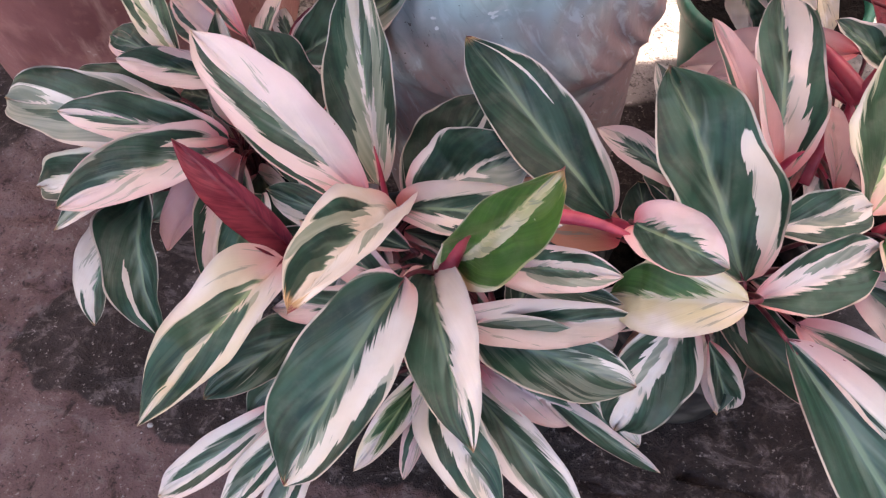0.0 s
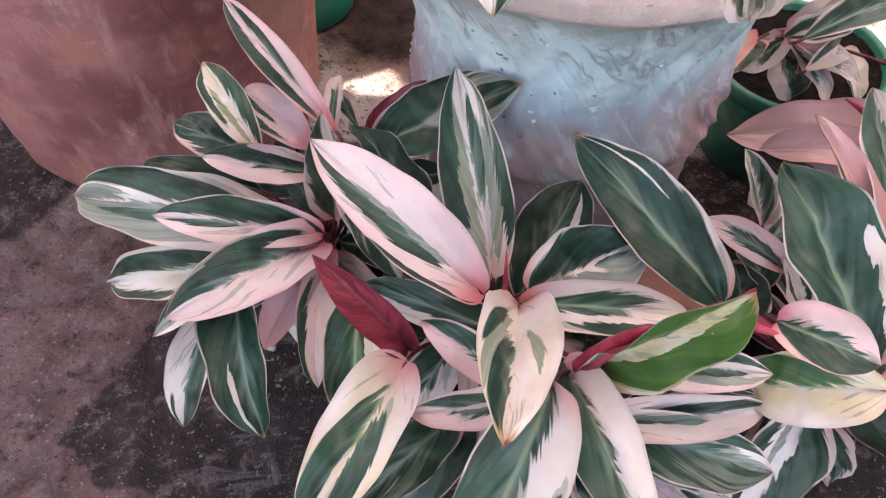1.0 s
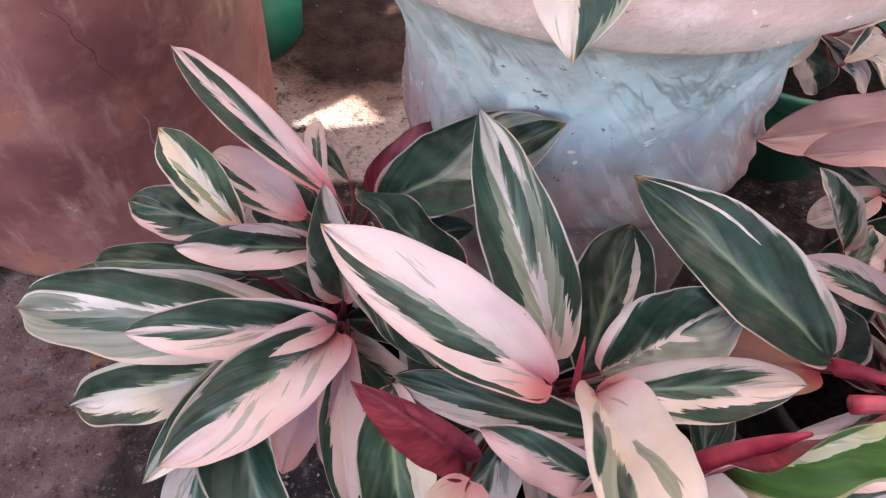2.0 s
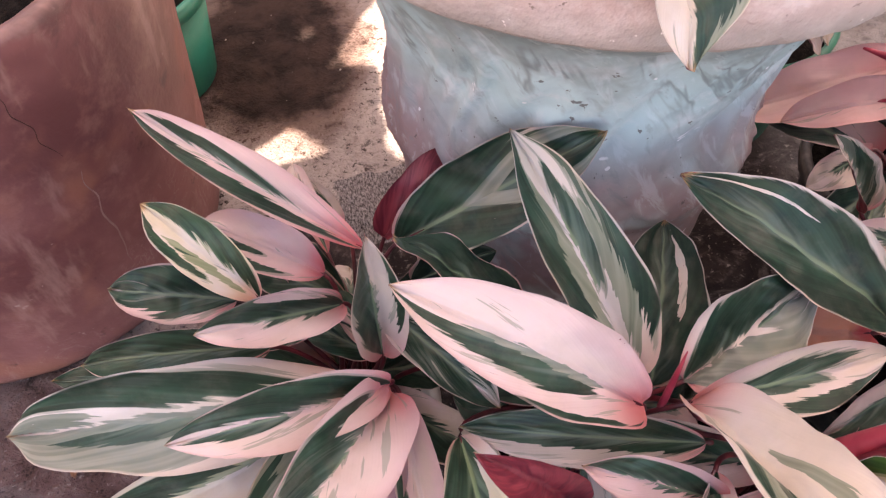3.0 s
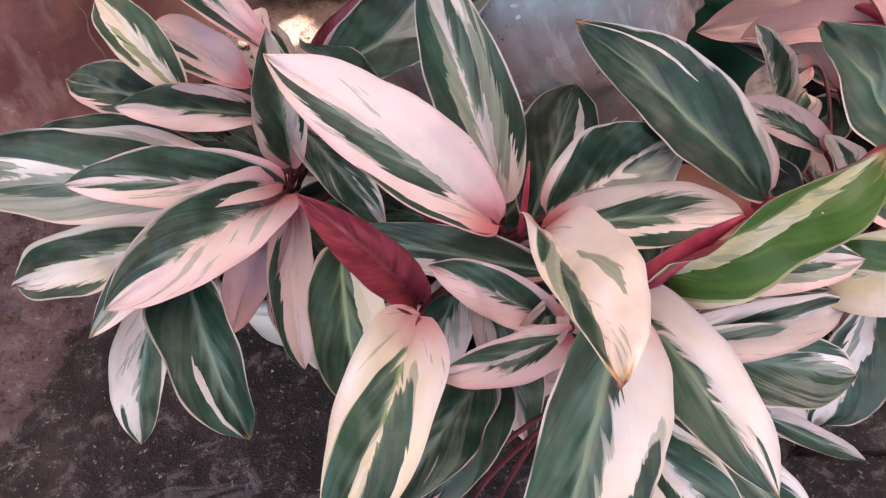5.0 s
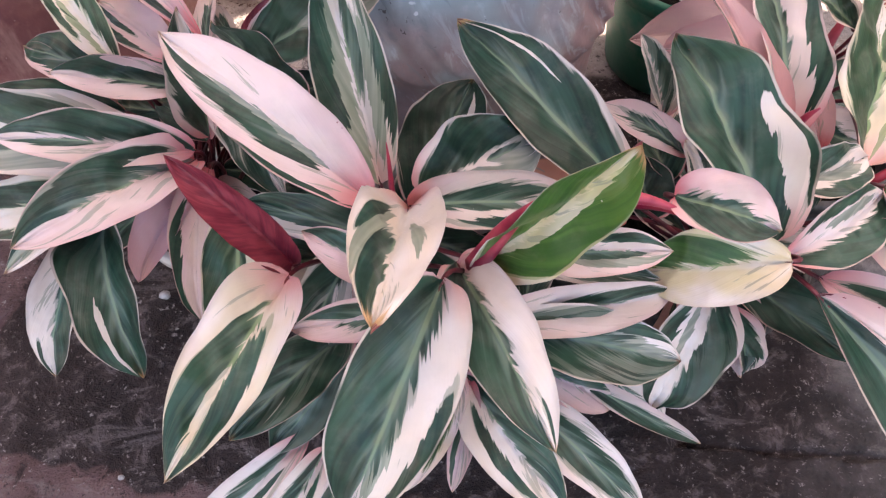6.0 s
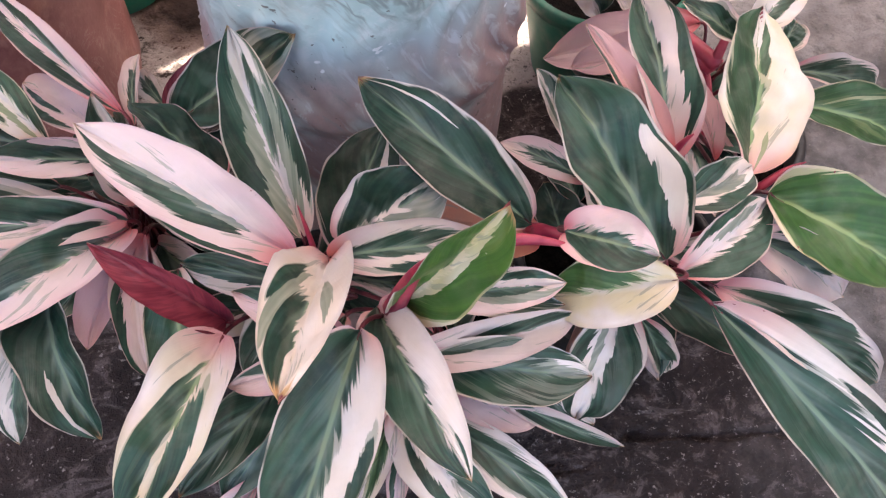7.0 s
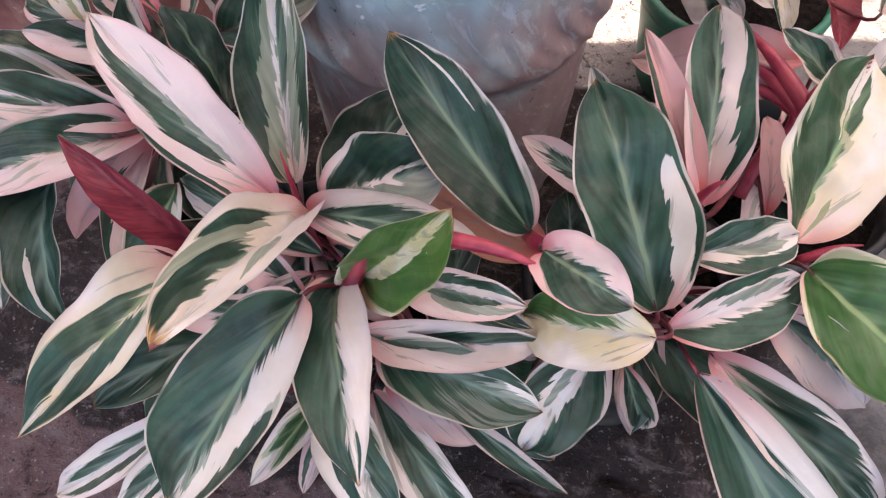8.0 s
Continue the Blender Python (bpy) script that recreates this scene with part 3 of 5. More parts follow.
def leaf(plant, base, tip, width, arch, roll, cup, traits, zone_a, zone_b=NONE, flip=False, facing=FACING, dry=1.0, grey=NONE, grey2=NONE, bare=NONE, zone_c=NONE, form=(0.66, 0.74), side=None, fold=None):
    """One variegated leaf from base to tip with its stalk down to the plant's crown."""
    count["leaf"] += 1
    number = count["leaf"]
    rng = random.Random(number * 7 + 3)
    if zone_a[1] == 0:
        zone_a = NONE
    b, t = Vector(base), Vector(tip)
    chord = t - b
    length = chord.length
    ahead = chord.normalized()
    facing = Vector(facing)
    normal = (facing - ahead * facing.dot(ahead)).normalized()
    normal = Matrix.Rotation(radians(roll), 3, ahead) @ normal
    mid = (b + t) / 2 + normal * arch * length * 2 + normal.cross(ahead) * length * (rng.uniform(-0.05, 0.05) if side is None else side)
    half = width / 2
    wave_k, wave_p, wave_a = rng.uniform(1.2, 2.8), rng.uniform(0, 6.28), rng.uniform(0.07, 0.20)
    fold_l, fold_r = rng.uniform(0.0, 0.42), rng.uniform(0.0, 0.42)
    if fold is not None:
        fold_l, fold_r = fold
    twist = rng.uniform(-0.2, 0.2)
    skew = rng.uniform(0.94, 1.06)
    top, low, uvs = [], [], []
    thick = 0.00045
    rise, fall = form
    best = rise / (rise + fall)
    peak = best ** rise * (1 - best) ** fall
    nibble = rng.uniform(0, 50)
    for i in range(ALONG + 1):
        u = i / ALONG
        p = b * (1 - u) ** 2 + mid * 2 * u * (1 - u) + t * u * u
        d = ((mid - b) * (1 - u) + (t - mid) * u).normalized()
        nn = (normal - d * normal.dot(d)).normalized()
        nn = Matrix.Rotation(twist * (u - 0.4), 3, d) @ nn
        s = d.cross(nn).normalized()
        g = (u ** rise) * ((1 - u) ** fall) / peak * 0.99 + 0.006
        g *= 1 - 0.30 * max(0.0, (u - 0.86) / 0.14) ** 1.5
        for j in range(ACROSS + 1):
            v = 2 * j / ACROSS - 1
            hw = half * g * (skew if v > 0 else 2 - skew) * (1 + 0.09 * noise.noise((u * 5, nibble + (9 if v > 0 else 0), 0)))
            lift = 1.5 * (cup + 0.55 * (1 - u) ** 4) * hw * (abs(v) ** 1.35) - 0.15 * cup * hw
            lift += wave_a * hw * abs(v) ** 2 * math.sin(wave_k * 6.28 * u + wave_p + (1.3 if v > 0 else 0.0))
            lift += 0.025 * half * math.sin(abs(v) * 5 + u * 38) * (1 - abs(v))
            lift += (fold_r if v > 0 else fold_l) * hw * abs(v) + 0.17 * half * noise.noise((u * 4 + nibble, v * 1.5, 3.0)) + 0.05 * half * noise.noise((u * 14 + nibble, v * 4, 7.0))
            lift -= 0.09 * half * math.exp(-(v / 0.09) ** 2)
            q = p + s * (v * hw * (1 - 0.12 * cup * abs(v))) + nn * lift
            edge = 0.35 if j in (0, ACROSS) else 1.0
            top.append(q + nn * thick * edge)
            low.append(q - nn * thick * edge)
            uvs.append((u, v))
    verts = top + low
    n, row, faces, slot = len(top), ACROSS + 1, [], []
    for i in range(ALONG):
        for j in range(ACROSS):
            q = (i * row + j, i * row + j + 1, (i + 1) * row + j + 1, (i + 1) * row + j)
            faces.append(q[::-1])
            faces.append(tuple(k + n for k in q))
            slot += [0, 1]
    ring = [i * row for i in range(ALONG + 1)] + [ALONG * row + j for j in range(1, row)] + [i * row + ACROSS for i in range(ALONG - 1, -1, -1)] + list(range(ACROSS - 1, 0, -1))
    for k, v0 in enumerate(ring):
        v1 = ring[(k + 1) % len(ring)]
        faces.append((v0, v1, v1 + n, v0 + n))
        slot.append(0)
    if flip:
        slot = [1 - s for s in slot]
    me = mesh_from("leaf", verts, faces, [LEAF, UNDER])
    me.polygons.foreach_set("material_index", slot)
    layer = me.uv_layers.new(name="blade")
    loops = np.zeros(len(me.loops), dtype=np.int32)
    me.loops.foreach_get("vertex_index", loops)
    layer.data.foreach_set("uv", np.array(uvs + uvs, dtype=np.float32)[loops].ravel())
    for name, value in (("zone_a", zone_a), ("zone_b", zone_b), ("zone_c", zone_c), ("grey_a", grey), ("grey_b", grey2), ("bare", bare), ("traits", (*traits, dry))):
        at = me.attributes.new(name, "FLOAT_COLOR", "POINT")
        at.data.foreach_set("color", np.tile(np.array(value, dtype=np.float32), len(verts)))
    at = me.attributes.new("seed", "FLOAT", "POINT")
    at.data.foreach_set("value", np.full(len(verts), (number * 0.618) % 1.0 + number * 0.01, dtype=np.float32))
    me.update()
    ob = part("leaf", me, plant)
    # stalk: leaves the crown steeply and swings over into the midrib
    crown = Vector(plant["crown"]) + Vector((rng.uniform(-0.02, 0.02), rng.uniform(-0.02, 0.02), 0))
    pull = (b - crown).length
    d0 = (mid - b).normalized()
    c1, c2 = crown + Vector((0, 0, pull * 0.45)), b - d0 * pull * 0.14
    pts, radii = [], []
    for i in range(15):
        u = i / 14
        pts.append(crown * (1 - u) ** 3 + c1 * 3 * u * (1 - u) ** 2 + c2 * 3 * u * u * (1 - u) + b * u ** 3)
        radii.append(0.0025 - 0.0007 * u)
    for i in range(1, 4):
        u = i / 24
        p = b * (1 - u) ** 2 + mid * 2 * u * (1 - u) + t * u * u
        d = ((mid - b) * (1 - u) + (t - mid) * u).normalized()
        nn = (normal - d * normal.dot(d)).normalized()
        pts.append(p - nn * (0.0026 + 0.06 * half))
        radii.append(0.0018 * (1 - i / 3.4))
    part("petiole", tube("petiole", pts, radii, STALK), ob)
    return ob


def spike(plant, base, tip, radius=0.004):
    """A rolled young leaf or bare red stalk that stands up from the crown."""
    b, t = Vector(base), Vector(tip)
    pts = [b + (t - b) * (i / 10) + Vector((0, 0, 0.006 * math.sin(i * 0.31))) for i in range(11)]
    part("leaf_spike", tube("leaf_spike", pts, [radius * (1 - 0.85 * (i / 10) ** 1.6) for i in range(11)], SHEATH), plant, "rolled crimson young leaf")


def potted(name, place, label, crown, group="variegated potted plants"):
    ob = thing(name, place, label, "plant", group)
    ob["crown"] = crown
    return ob


def plastic_pot(parent, centre, r_top, r_low, height, material, label, soil=0.03, name="pot"):
    profile = [(0.001, 0.003), (r_low - 0.006, 0.003), (r_low, 0.006), (r_low + (r_top - r_low) * 0.86, height * 0.86), (r_top - 0.004, height * 0.865),
               (r_top + 0.004, height * 0.87), (r_top + 0.006, height * 0.985), (r_top + 0.003, height), (r_top - 0.003, height), (r_top - 0.005, height * 0.98),
               (r_low + (r_top - r_low) * 0.5 - 0.003, height * 0.5)]
    pot = part(name, lathe("pot", centre, profile, [material], 56), parent, label)
    k = 1 - soil / height
    part("soil", soil_disc(centre, r_low + (r_top - r_low) * k - 0.002, centre[2] + height - soil, centre[0] * 9), parent)
    return pot


# ---- ground ----
def ground():
    """One concrete sheet; fine near the plants, coarse to the far edge, with shallow grooves and a crack."""
    def lines(lo, hi, step, far):
        inner = list(np.arange(lo, hi + 1e-6, step))
        return [-far, -far / 8, lo - 1.0] + inner + [hi + 1.0, far / 8, far]
    xs, ys = lines(-1.0, 0.9, 0.006, 60.0), lines(0.0, 1.5, 0.006, 60.0)
    ys = sorted(ys + list(np.arange(0.2513, 0.311, 0.002)))
    scores = (((-0.47, 0.595), (-0.64, 0.209), 0.006, 0.006), ((-0.95, 0.75), (-0.585, 0.555), 0.008, 0.012), ((-0.585, 0.555), (-0.72, 0.527), 0.007, 0.010), ((0.10, 0.285), (0.18, 0.268), 0.007, 0.0035), ((0.18, 0.268), (0.238, 0.297), 0.007, 0.0035),
              ((0.238, 0.297), (0.325, 0.286), 0.007, 0.0035), ((0.325, 0.286), (0.381, 0.283), 0.007, 0.0035), ((0.381, 0.283), (0.52, 0.268), 0.007, 0.0035))

    def height(x, y):
        z = 0.0035 * noise.noise((x * 5, y * 5, 1)) + 0.0014 * noise.noise((x * 23, y * 23, 5))
        if -1.01 < x < 0.91 and -0.01 < y < 1.51:
            wobble = 0.010 * noise.noise((x * 30, y * 30, 3))
            for (ax, ay), (bx, by), deep, wide in scores:
                k = max(0.0, min(1.0, ((x - ax) * (bx - ax) + (y - ay) * (by - ay)) / ((bx - ax) ** 2 + (by - ay) ** 2)))
                off = math.hypot(x - ax - k * (bx - ax), y - ay - k * (by - ay)) + wobble
                z -= deep * math.exp(-(off / wide) ** 2)
        else:
            z = 0.0
        return z
    verts = [(x, y, height(x, y) - 0.004) for y in ys for x in xs]
    nx = len(xs)
    faces = [(j * nx + i, j * nx + i + 1, (j + 1) * nx + i + 1, (j + 1) * nx + i) for j in range(len(ys) - 1) for i in range(nx - 1)]
    tagged(new("ground", mesh_from("ground", verts, faces, [FLOOR])), "worn rosy-brown concrete floor with a dark damp stain", "floor", kind="structure")


ground()


def unseen_walls():
    """Plain plastered walls added out of sight to cut the low sky light."""
    plaster = Net("dull_plaster")
    x = plaster.noise(plaster.place("Object"), 4.0, 4.0)
    mat = plaster.finish(plaster.mix(x, (0.30, 0.25, 0.22), (0.40, 0.34, 0.30)), 0.9)
    for name, x0, x1, y0, y1 in (("unseen_wall_north", -2.6, 2.6, 3.6, 3.8), ("unseen_wall_west", -2.8, -2.6, -0.5, 3.8), ("unseen_wall_east", 2.6, 2.8, -0.5, 3.8)):
        v = [(x, y, z) for z in (-0.01, 2.0) for y in (y0, y1) for x in (x0, x1)]
        f = [(0, 1, 5, 4), (1, 3, 7, 5), (3, 2, 6, 7), (2, 0, 4, 6), (4, 5, 7, 6), (0, 2, 3, 1)]
        tagged(new(name, mesh_from(name, v, f, [mat], False)), "unseen added plain plastered wall that cuts side light", "wall", kind="structure")


unseen_walls()


# ---- large pots ----
def terracotta_pot():
    cx, cy = TERRA_AT
    pot = thing("large_flower_pot", (cx, cy, 0), "large weathered reddish-brown cement pot standing on the floor", "pot")
    r0, r1, h = TERRA_SIZE
    profile = [(0.001, 0.002), (r0 - 0.015, 0.002), (r0 - 0.004, 0.006), (r0, 0.018)]
    profile += [(r0 + (r1 - r0) * k / 14, 0.018 + (h * 0.9 - 0.018) * k / 14) for k in range(1, 15)]
    profile += [(r1 + 0.001, h * 0.95), (r1 + 0.002, h * 0.985), (r1 - 0.001, h * 0.997), (r1 - 0.006, h), (r1 - 0.012, h * 0.997), (r1 - 0.015, h * 0.985), (r1 - 0.02, h * 0.7)]
    wave = lambda a, z: 0.004 * noise.noise((math.cos(a) * 3, math.sin(a) * 3, z * 8)) + 0.0015 * noise.noise((math.cos(a) * 14, math.sin(a) * 14, z * 40))
    part("body", lathe("body", (cx, cy, 0), profile, [TERRA], 96, wave), pot)
    part("soil", soil_disc((cx, cy), r1 - 0.0155, h * 0.955, 3.0), pot, "dark crumbly potting soil")
    n = Net("crack_shadow")
    dark = n.finish(n.mix(n.noise(n.place("Object"), 80.0, 3.0), (0.035, 0.017, 0.015), (0.15, 0.066, 0.058)), 0.95)
    n = Net("chalky_scrape")
    chalk = n.finish(n.mix(n.noise(n.place("Object"), 120.0, 3.0), (0.26, 0.13, 0.115), (0.46, 0.33, 0.30)), 0.9)

    def line(name, label, start, end, width, material, rough):
        """A ragged flat line along the wall from (angle, height) to (angle, height)."""
        verts, steps = [], 34
        for i in range(steps + 1):
            u = i / steps
            ang = start[0] + (end[0] - start[0]) * u + rough * noise.noise((u * 6, 4.0, width * 900))
            z = start[1] + (end[1] - start[1]) * u
            half = width * (0.25 + 0.75 * math.sin(math.pi * u)) * (0.7 + 0.9 * abs(noise.noise((u * 17, 9.0, 2.0))))
            for sign in (-1, 1):
                aa = ang + sign * half / r1
                r = r0 + (r1 - r0) * (z - 0.018) / (h * 0.9 - 0.018) + wave(aa, z) + 0.0009
                verts.append((cx + r * math.cos(aa), cy + r * math.sin(aa), z + sign * half * 0.5))
        faces = [(2 * i, 2 * i + 1, 2 * i + 3, 2 * i + 2) for i in range(steps)]
        part(name, mesh_from(name, verts, faces, [material]), pot, label)

    line("crack", "fine dark crack in the wall", (-1.035, 0.402), (-0.935, 0.295), 0.0006, dark, 0.035)
    line("scrape", "pale chalky scrape on the wall", (-0.915, 0.268), (-0.900, 0.118), 0.0014, chalk, 0.02)
    return pot


def blue_pot():
    cx, cy = BLUE_AT
    pot = thing("cement_planter", (cx, cy, 0), "round pale blue washed cement planter with a bare rosy rim", "pot")
    h = BLUE_TOP
    # foot, tucked hem, belly, waist and flare under the rim
    keys = ((0.000, 0.132), (0.012, 0.144), (0.10, 0.149), (0.22, 0.153), (0.268, 0.156), (0.280, 0.162), (0.293, 0.168), (0.31, 0.167), (0.34, 0.161), (0.38, 0.157), (0.42, 0.163), (0.46, 0.177), (0.497, 0.198), (0.527, 0.227))
    zs = np.concatenate([np.linspace(0.0, 0.26, 14), np.linspace(0.266, 0.527, 60)])
    rs = np.interp(zs, [k[0] for k in keys], [k[1] for k in keys])
    profile = [(0.001, 0.002)] + [(float(r), float(z) + 0.002) for r, z in zip(rs, zs)]

    def wave(a, z):
        lift = max(0.25, min(1.0, (z - 0.28) / 0.03)) * max(0.0, min(1.0, (0.515 - z) / 0.05))
        slant = a + 2.6 * (z - 0.4) + 0.25 * math.sin(z * 23.0)
        folds = noise.noise((math.cos(slant) * 4.5, math.sin(slant) * 4.5, z * 2.2)) + 0.55 * noise.noise((math.cos(slant) * 10, math.sin(slant) * 10, z * 4.0 + 3))
        crease = 1 - 2.2 * abs(noise.noise((math.cos(slant) * 8, math.sin(slant) * 8, z * 5.0 + 8)))
        lumps = noise.noise((math.cos(a) * 12, math.sin(a) * 12, z * 40))
        return lift * (0.0045 * folds + 0.0055 * max(crease, -0.5)) + 0.0012 * lumps
    part("body", lathe("body", (cx, cy, 0), profile, [BLUE], 220, wave), pot)
    rim = [(0.215, 0.524), (0.230, 0.527), (0.236, 0.533), (0.240, 0.555), (0.246, 0.59), (0.250, h - 0.012), (0.250, h - 0.003), (0.240, h), (0.220, h - 0.002), (0.212, h - 0.012), (0.207, h - 0.06), (0.195, h - 0.085)]
    fine = []
    for (r0, z0), (r1, z1) in zip(rim, rim[1:]):
        fine += [(r0 + (r1 - r0) * k / 4, z0 + (z1 - z0) * k / 4) for k in range(4)]
    rwave = lambda a, z: 0.003 * noise.noise((math.cos(a) * 4, math.sin(a) * 4, z * 12)) + 0.0014 * noise.noise((math.cos(a) * 25, math.sin(a) * 25, z * 90))
    part("rim", lathe("rim", (cx, cy, 0), fine + [rim[-1]], [CEMENT], 200, rwave), pot, "bare rosy cement rim")
    part("soil", soil_disc((cx, cy), 0.208, h - 0.05, 5.0), pot)
    return pot


TERRA_AT, TERRA_SIZE = (-0.609, 0.961), (0.245, 0.272, 0.425)
BLUE_AT, BLUE_TOP = (-0.003, 0.698), 0.635
terracotta_pot()
blue_pot()

# ---- potted plants ----
LABEL = "pink, cream and green variegated plant "
left = potted("potted_plant", (-0.262, 0.522, 0), LABEL + "in a white pot", (-0.258, 0.515, 0.115))
plastic_pot(left, (-0.262, 0.522, 0), 0.076, 0.056, 0.135, WHITE, "white plastic pot")
leaf(left, (-0.252, 0.472, 0.270), (-0.500, 0.508, 0.267), 0.074, .11, 0, .2, (.15, 0, .3), (.55, .36, .40, .30), (-.22, .16, .70, .16), grey=(-.4, .5, .62, .6), grey2=(.5, .4, .98, .26), side=0)
leaf(left, (-0.233, 0.459, 0.290), (-0.377, 0.439, 0.330), 0.044, .12, 0, .3, (.75, 0, .1), (.45, .42, .42, .5), (-.12, .16, .85, .2), side=0)
leaf(left, (-0.301, 0.461, 0.240), (-0.470, 0.450, 0.197), 0.056, .12, 0, .2, (.1, .25, .1), (.45, .3, .55, .4), (-.85, .25, .6, .4), grey=(.1, .12, .4, .3))
leaf(left, (-0.235, 0.457, 0.280), (-0.345, 0.348, 0.309), 0.062, .14, 0, .25, (.8, 0, .2), (.38, .36, .66, .34), (.62, .2, .26, .26), grey=(.5, .5, .42, .4), side=0)
leaf(left, (-0.276, 0.478, 0.262), (-0.370, 0.352, 0.268), 0.042, .12, 0, .3, (.4, .1, .2), (.7, .2, .5, .3), grey=(.1, .7, .5, .6))
leaf(left, (-0.336, 0.414, 0.235), (-0.365, 0.314, 0.159), 0.044, .15, 0, .3, (.15, 0, .1), (-.4, .5, .62, .5), (.7, .14, .75, .2))
leaf(left, (-0.312, 0.419, 0.255), (-0.272, 0.294, 0.198), 0.054, .2, 0, .25, (.4, 0, .2), (0, 1.35, .5, .85), bare=(.42, .07, .72, .22), side=0)
leaf(left, (-0.238, 0.451, 0.262), (-0.281, 0.366, 0.230), 0.040, .14, 0, .3, (1.28, 0, 0), (0, 0, 0, 0))
leaf(left, (-0.226, 0.457, 0.268), (-0.229, 0.340, 0.210), 0.036, .15, 0, .4, (.9, .3, 0), (.75, .2, .45, .35))
leaf(left, (-0.226, 0.541, 0.340), (-0.377, 0.719, 0.356), 0.037, .06, 0, .35, (.9, 0, .1), (.25, .24, .66, .24), (-.6, .3, .45, .55), side=0.01, form=(.7, .9), dry=.985)
leaf(left, (-0.308, 0.546, 0.305), (-0.375, 0.622, 0.349), 0.041, .08, 0, .3, (.15, .36, .1), (.55, .42, .42, .6), (-.75, .14, .5, .4), grey=(-.35, .14, .4, .3), dry=.97)
leaf(left, (-0.258, 0.556, 0.300), (-0.339, 0.619, 0.318), 0.044, .08, 0, .2, (.9, 0, .1), (-.35, .12, .72, .25), (-.8, .16, .35, .35))
leaf(left, (-0.330, 0.580, 0.260), (-0.427, 0.613, 0.271), 0.048, .08, 0, .2, (.8, 0, .3), (.1, .95, .5, .62), grey=(0, .3, .6, .4))
leaf(left, (-0.250, 0.533, 0.290), (-0.353, 0.513, 0.329), 0.038, .08, 0, .3, (.75, 0, .2), (.3, .55, .42, .5), bare=(.7, .16, .2, .2))
leaf(left, (-0.309, 0.524, 0.270), (-0.456, 0.562, 0.250), 0.037, .1, 0, .2, (.6, 0, .1), (0, 1.35, .5, .85))
leaf(left, (-0.313, 0.540, 0.240), (-0.488, 0.570, 0.225), 0.033, .1, 0, .2, (.6, 0, .1), (0, 1.35, .5, .85))
leaf(left, (-0.230, 0.493, 0.270), (-0.228, 0.508, 0.398), 0.042, -.05, 0, .5, (.55, 0, .1), (-.35, .42, .45, .5), (.75, .12, .35, .3), side=0)
leaf(left, (-0.222, 0.529, 0.280), (-0.158, 0.431, 0.260), 0.040, .1, 0, .2, (.4, 0, .6), (.2, .6, .5, .5), (-.5, .2, .5, .3))
leaf(left, (-0.138, 0.453, 0.333), (-0.209, 0.520, 0.374), 0.050, .08, 0, .1, (.9, 0, -.6), (0, 1.35, .5, .95), facing=(.72, 0, .65), side=0, fold=(.05, .05))
leaf(left, (-0.231, 0.650, 0.235), (-0.260, 0.697, 0.250), 0.026, .08, 0, .3, (.3, 0, .3), (0, .5, .5, .4))
leaf(left, (-0.251, 0.603, 0.260), (-0.262, 0.722, 0.250), 0.023, .08, 0, .4, (.7, 0, .3), (0, .4, .5, .4))
leaf(left, (-0.196, 0.572, 0.296), (-0.060, 0.529, 0.421), 0.067, -.02, 0, .08, (.3, 0, -.2), (0, 1.35, .14, .42), (0, 1.3, 1.02, .33), grey=(0, 1.3, .60, .18), side=0, fold=(.05, .05))
leaf(left, (-0.203, 0.594, 0.278), (-0.122, 0.634, 0.272), 0.036, .60, 0, .2, (1.35, 0, 0), (0, 0, 0, 0), flip=True, facing=(-.1, -.25, .95), side=0, form=(.45, .6), fold=(0, 0))
leaf(left, (-0.187, 0.568, 0.240), (-0.117, 0.559, 0.270), 0.034, .1, 0, .3, (.6, 0, -.8), (0, 1.35, .5, .85))
leaf(left, (-0.229, 0.468, 0.255), (-0.248, 0.373, 0.200), 0.034, .14, 0, .3, (.95, 0, .2), (.5, .2, .5, .3))
leaf(left, (-0.238, 0.518, 0.196), (-0.154, 0.528, 0.152), 0.045, .14, 0, .25, (0.54, 0, .4), (0, 1.35, .5, .85))
leaf(left, (-0.254, 0.535, 0.211), (-0.233, 0.653, 0.158), 0.056, .14, 0, .25, (0.47, 0, .4), (.3, .5, .5, .5))
leaf(left, (-0.264, 0.534, 0.189), (-0.291, 0.615, 0.214), 0.056, .14, 0, .25, (0.78, 0, .4), (.3, .5, .5, .5))
leaf(left, (-0.277, 0.522, 0.205), (-0.367, 0.554, 0.199), 0.049, .14, 0, .25, (0.81, 0, .4), (0, 1.35, .5, .85))
leaf(left, (-0.274, 0.503, 0.190), (-0.354, 0.445, 0.160), 0.047, .14, 0, .25, (0.87, 0, .4), (0, 1.35, .5, .85))
leaf(left, (-0.254, 0.495, 0.214), (-0.226, 0.371, 0.141), 0.046, .14, 0, .25, (0.72, 0, .4), (-.3, .5, .5, .5))
leaf(left, (-0.243, 0.502, 0.188), (-0.155, 0.423, 0.174), 0.047, .14, 0, .25, (0.57, 0, .4), (.3, .5, .5, .5))
leaf(left, (-0.245, 0.557, 0.260), (-0.318, 0.623, 0.240), 0.039, .1, 0, .3, (.8, 0, .2), (0, 1.35, .5, .85))
leaf(left, (-0.269, 0.550, 0.240), (-0.349, 0.583, 0.220), 0.039, .1, 0, .3, (.8, 0, .2), (0, 1.35, .5, .85))
leaf(left, (-0.246, 0.551, 0.240), (-0.285, 0.641, 0.240), 0.040, .1, 0, .3, (.8, 0, .2), (0, 1.35, .5, .85))
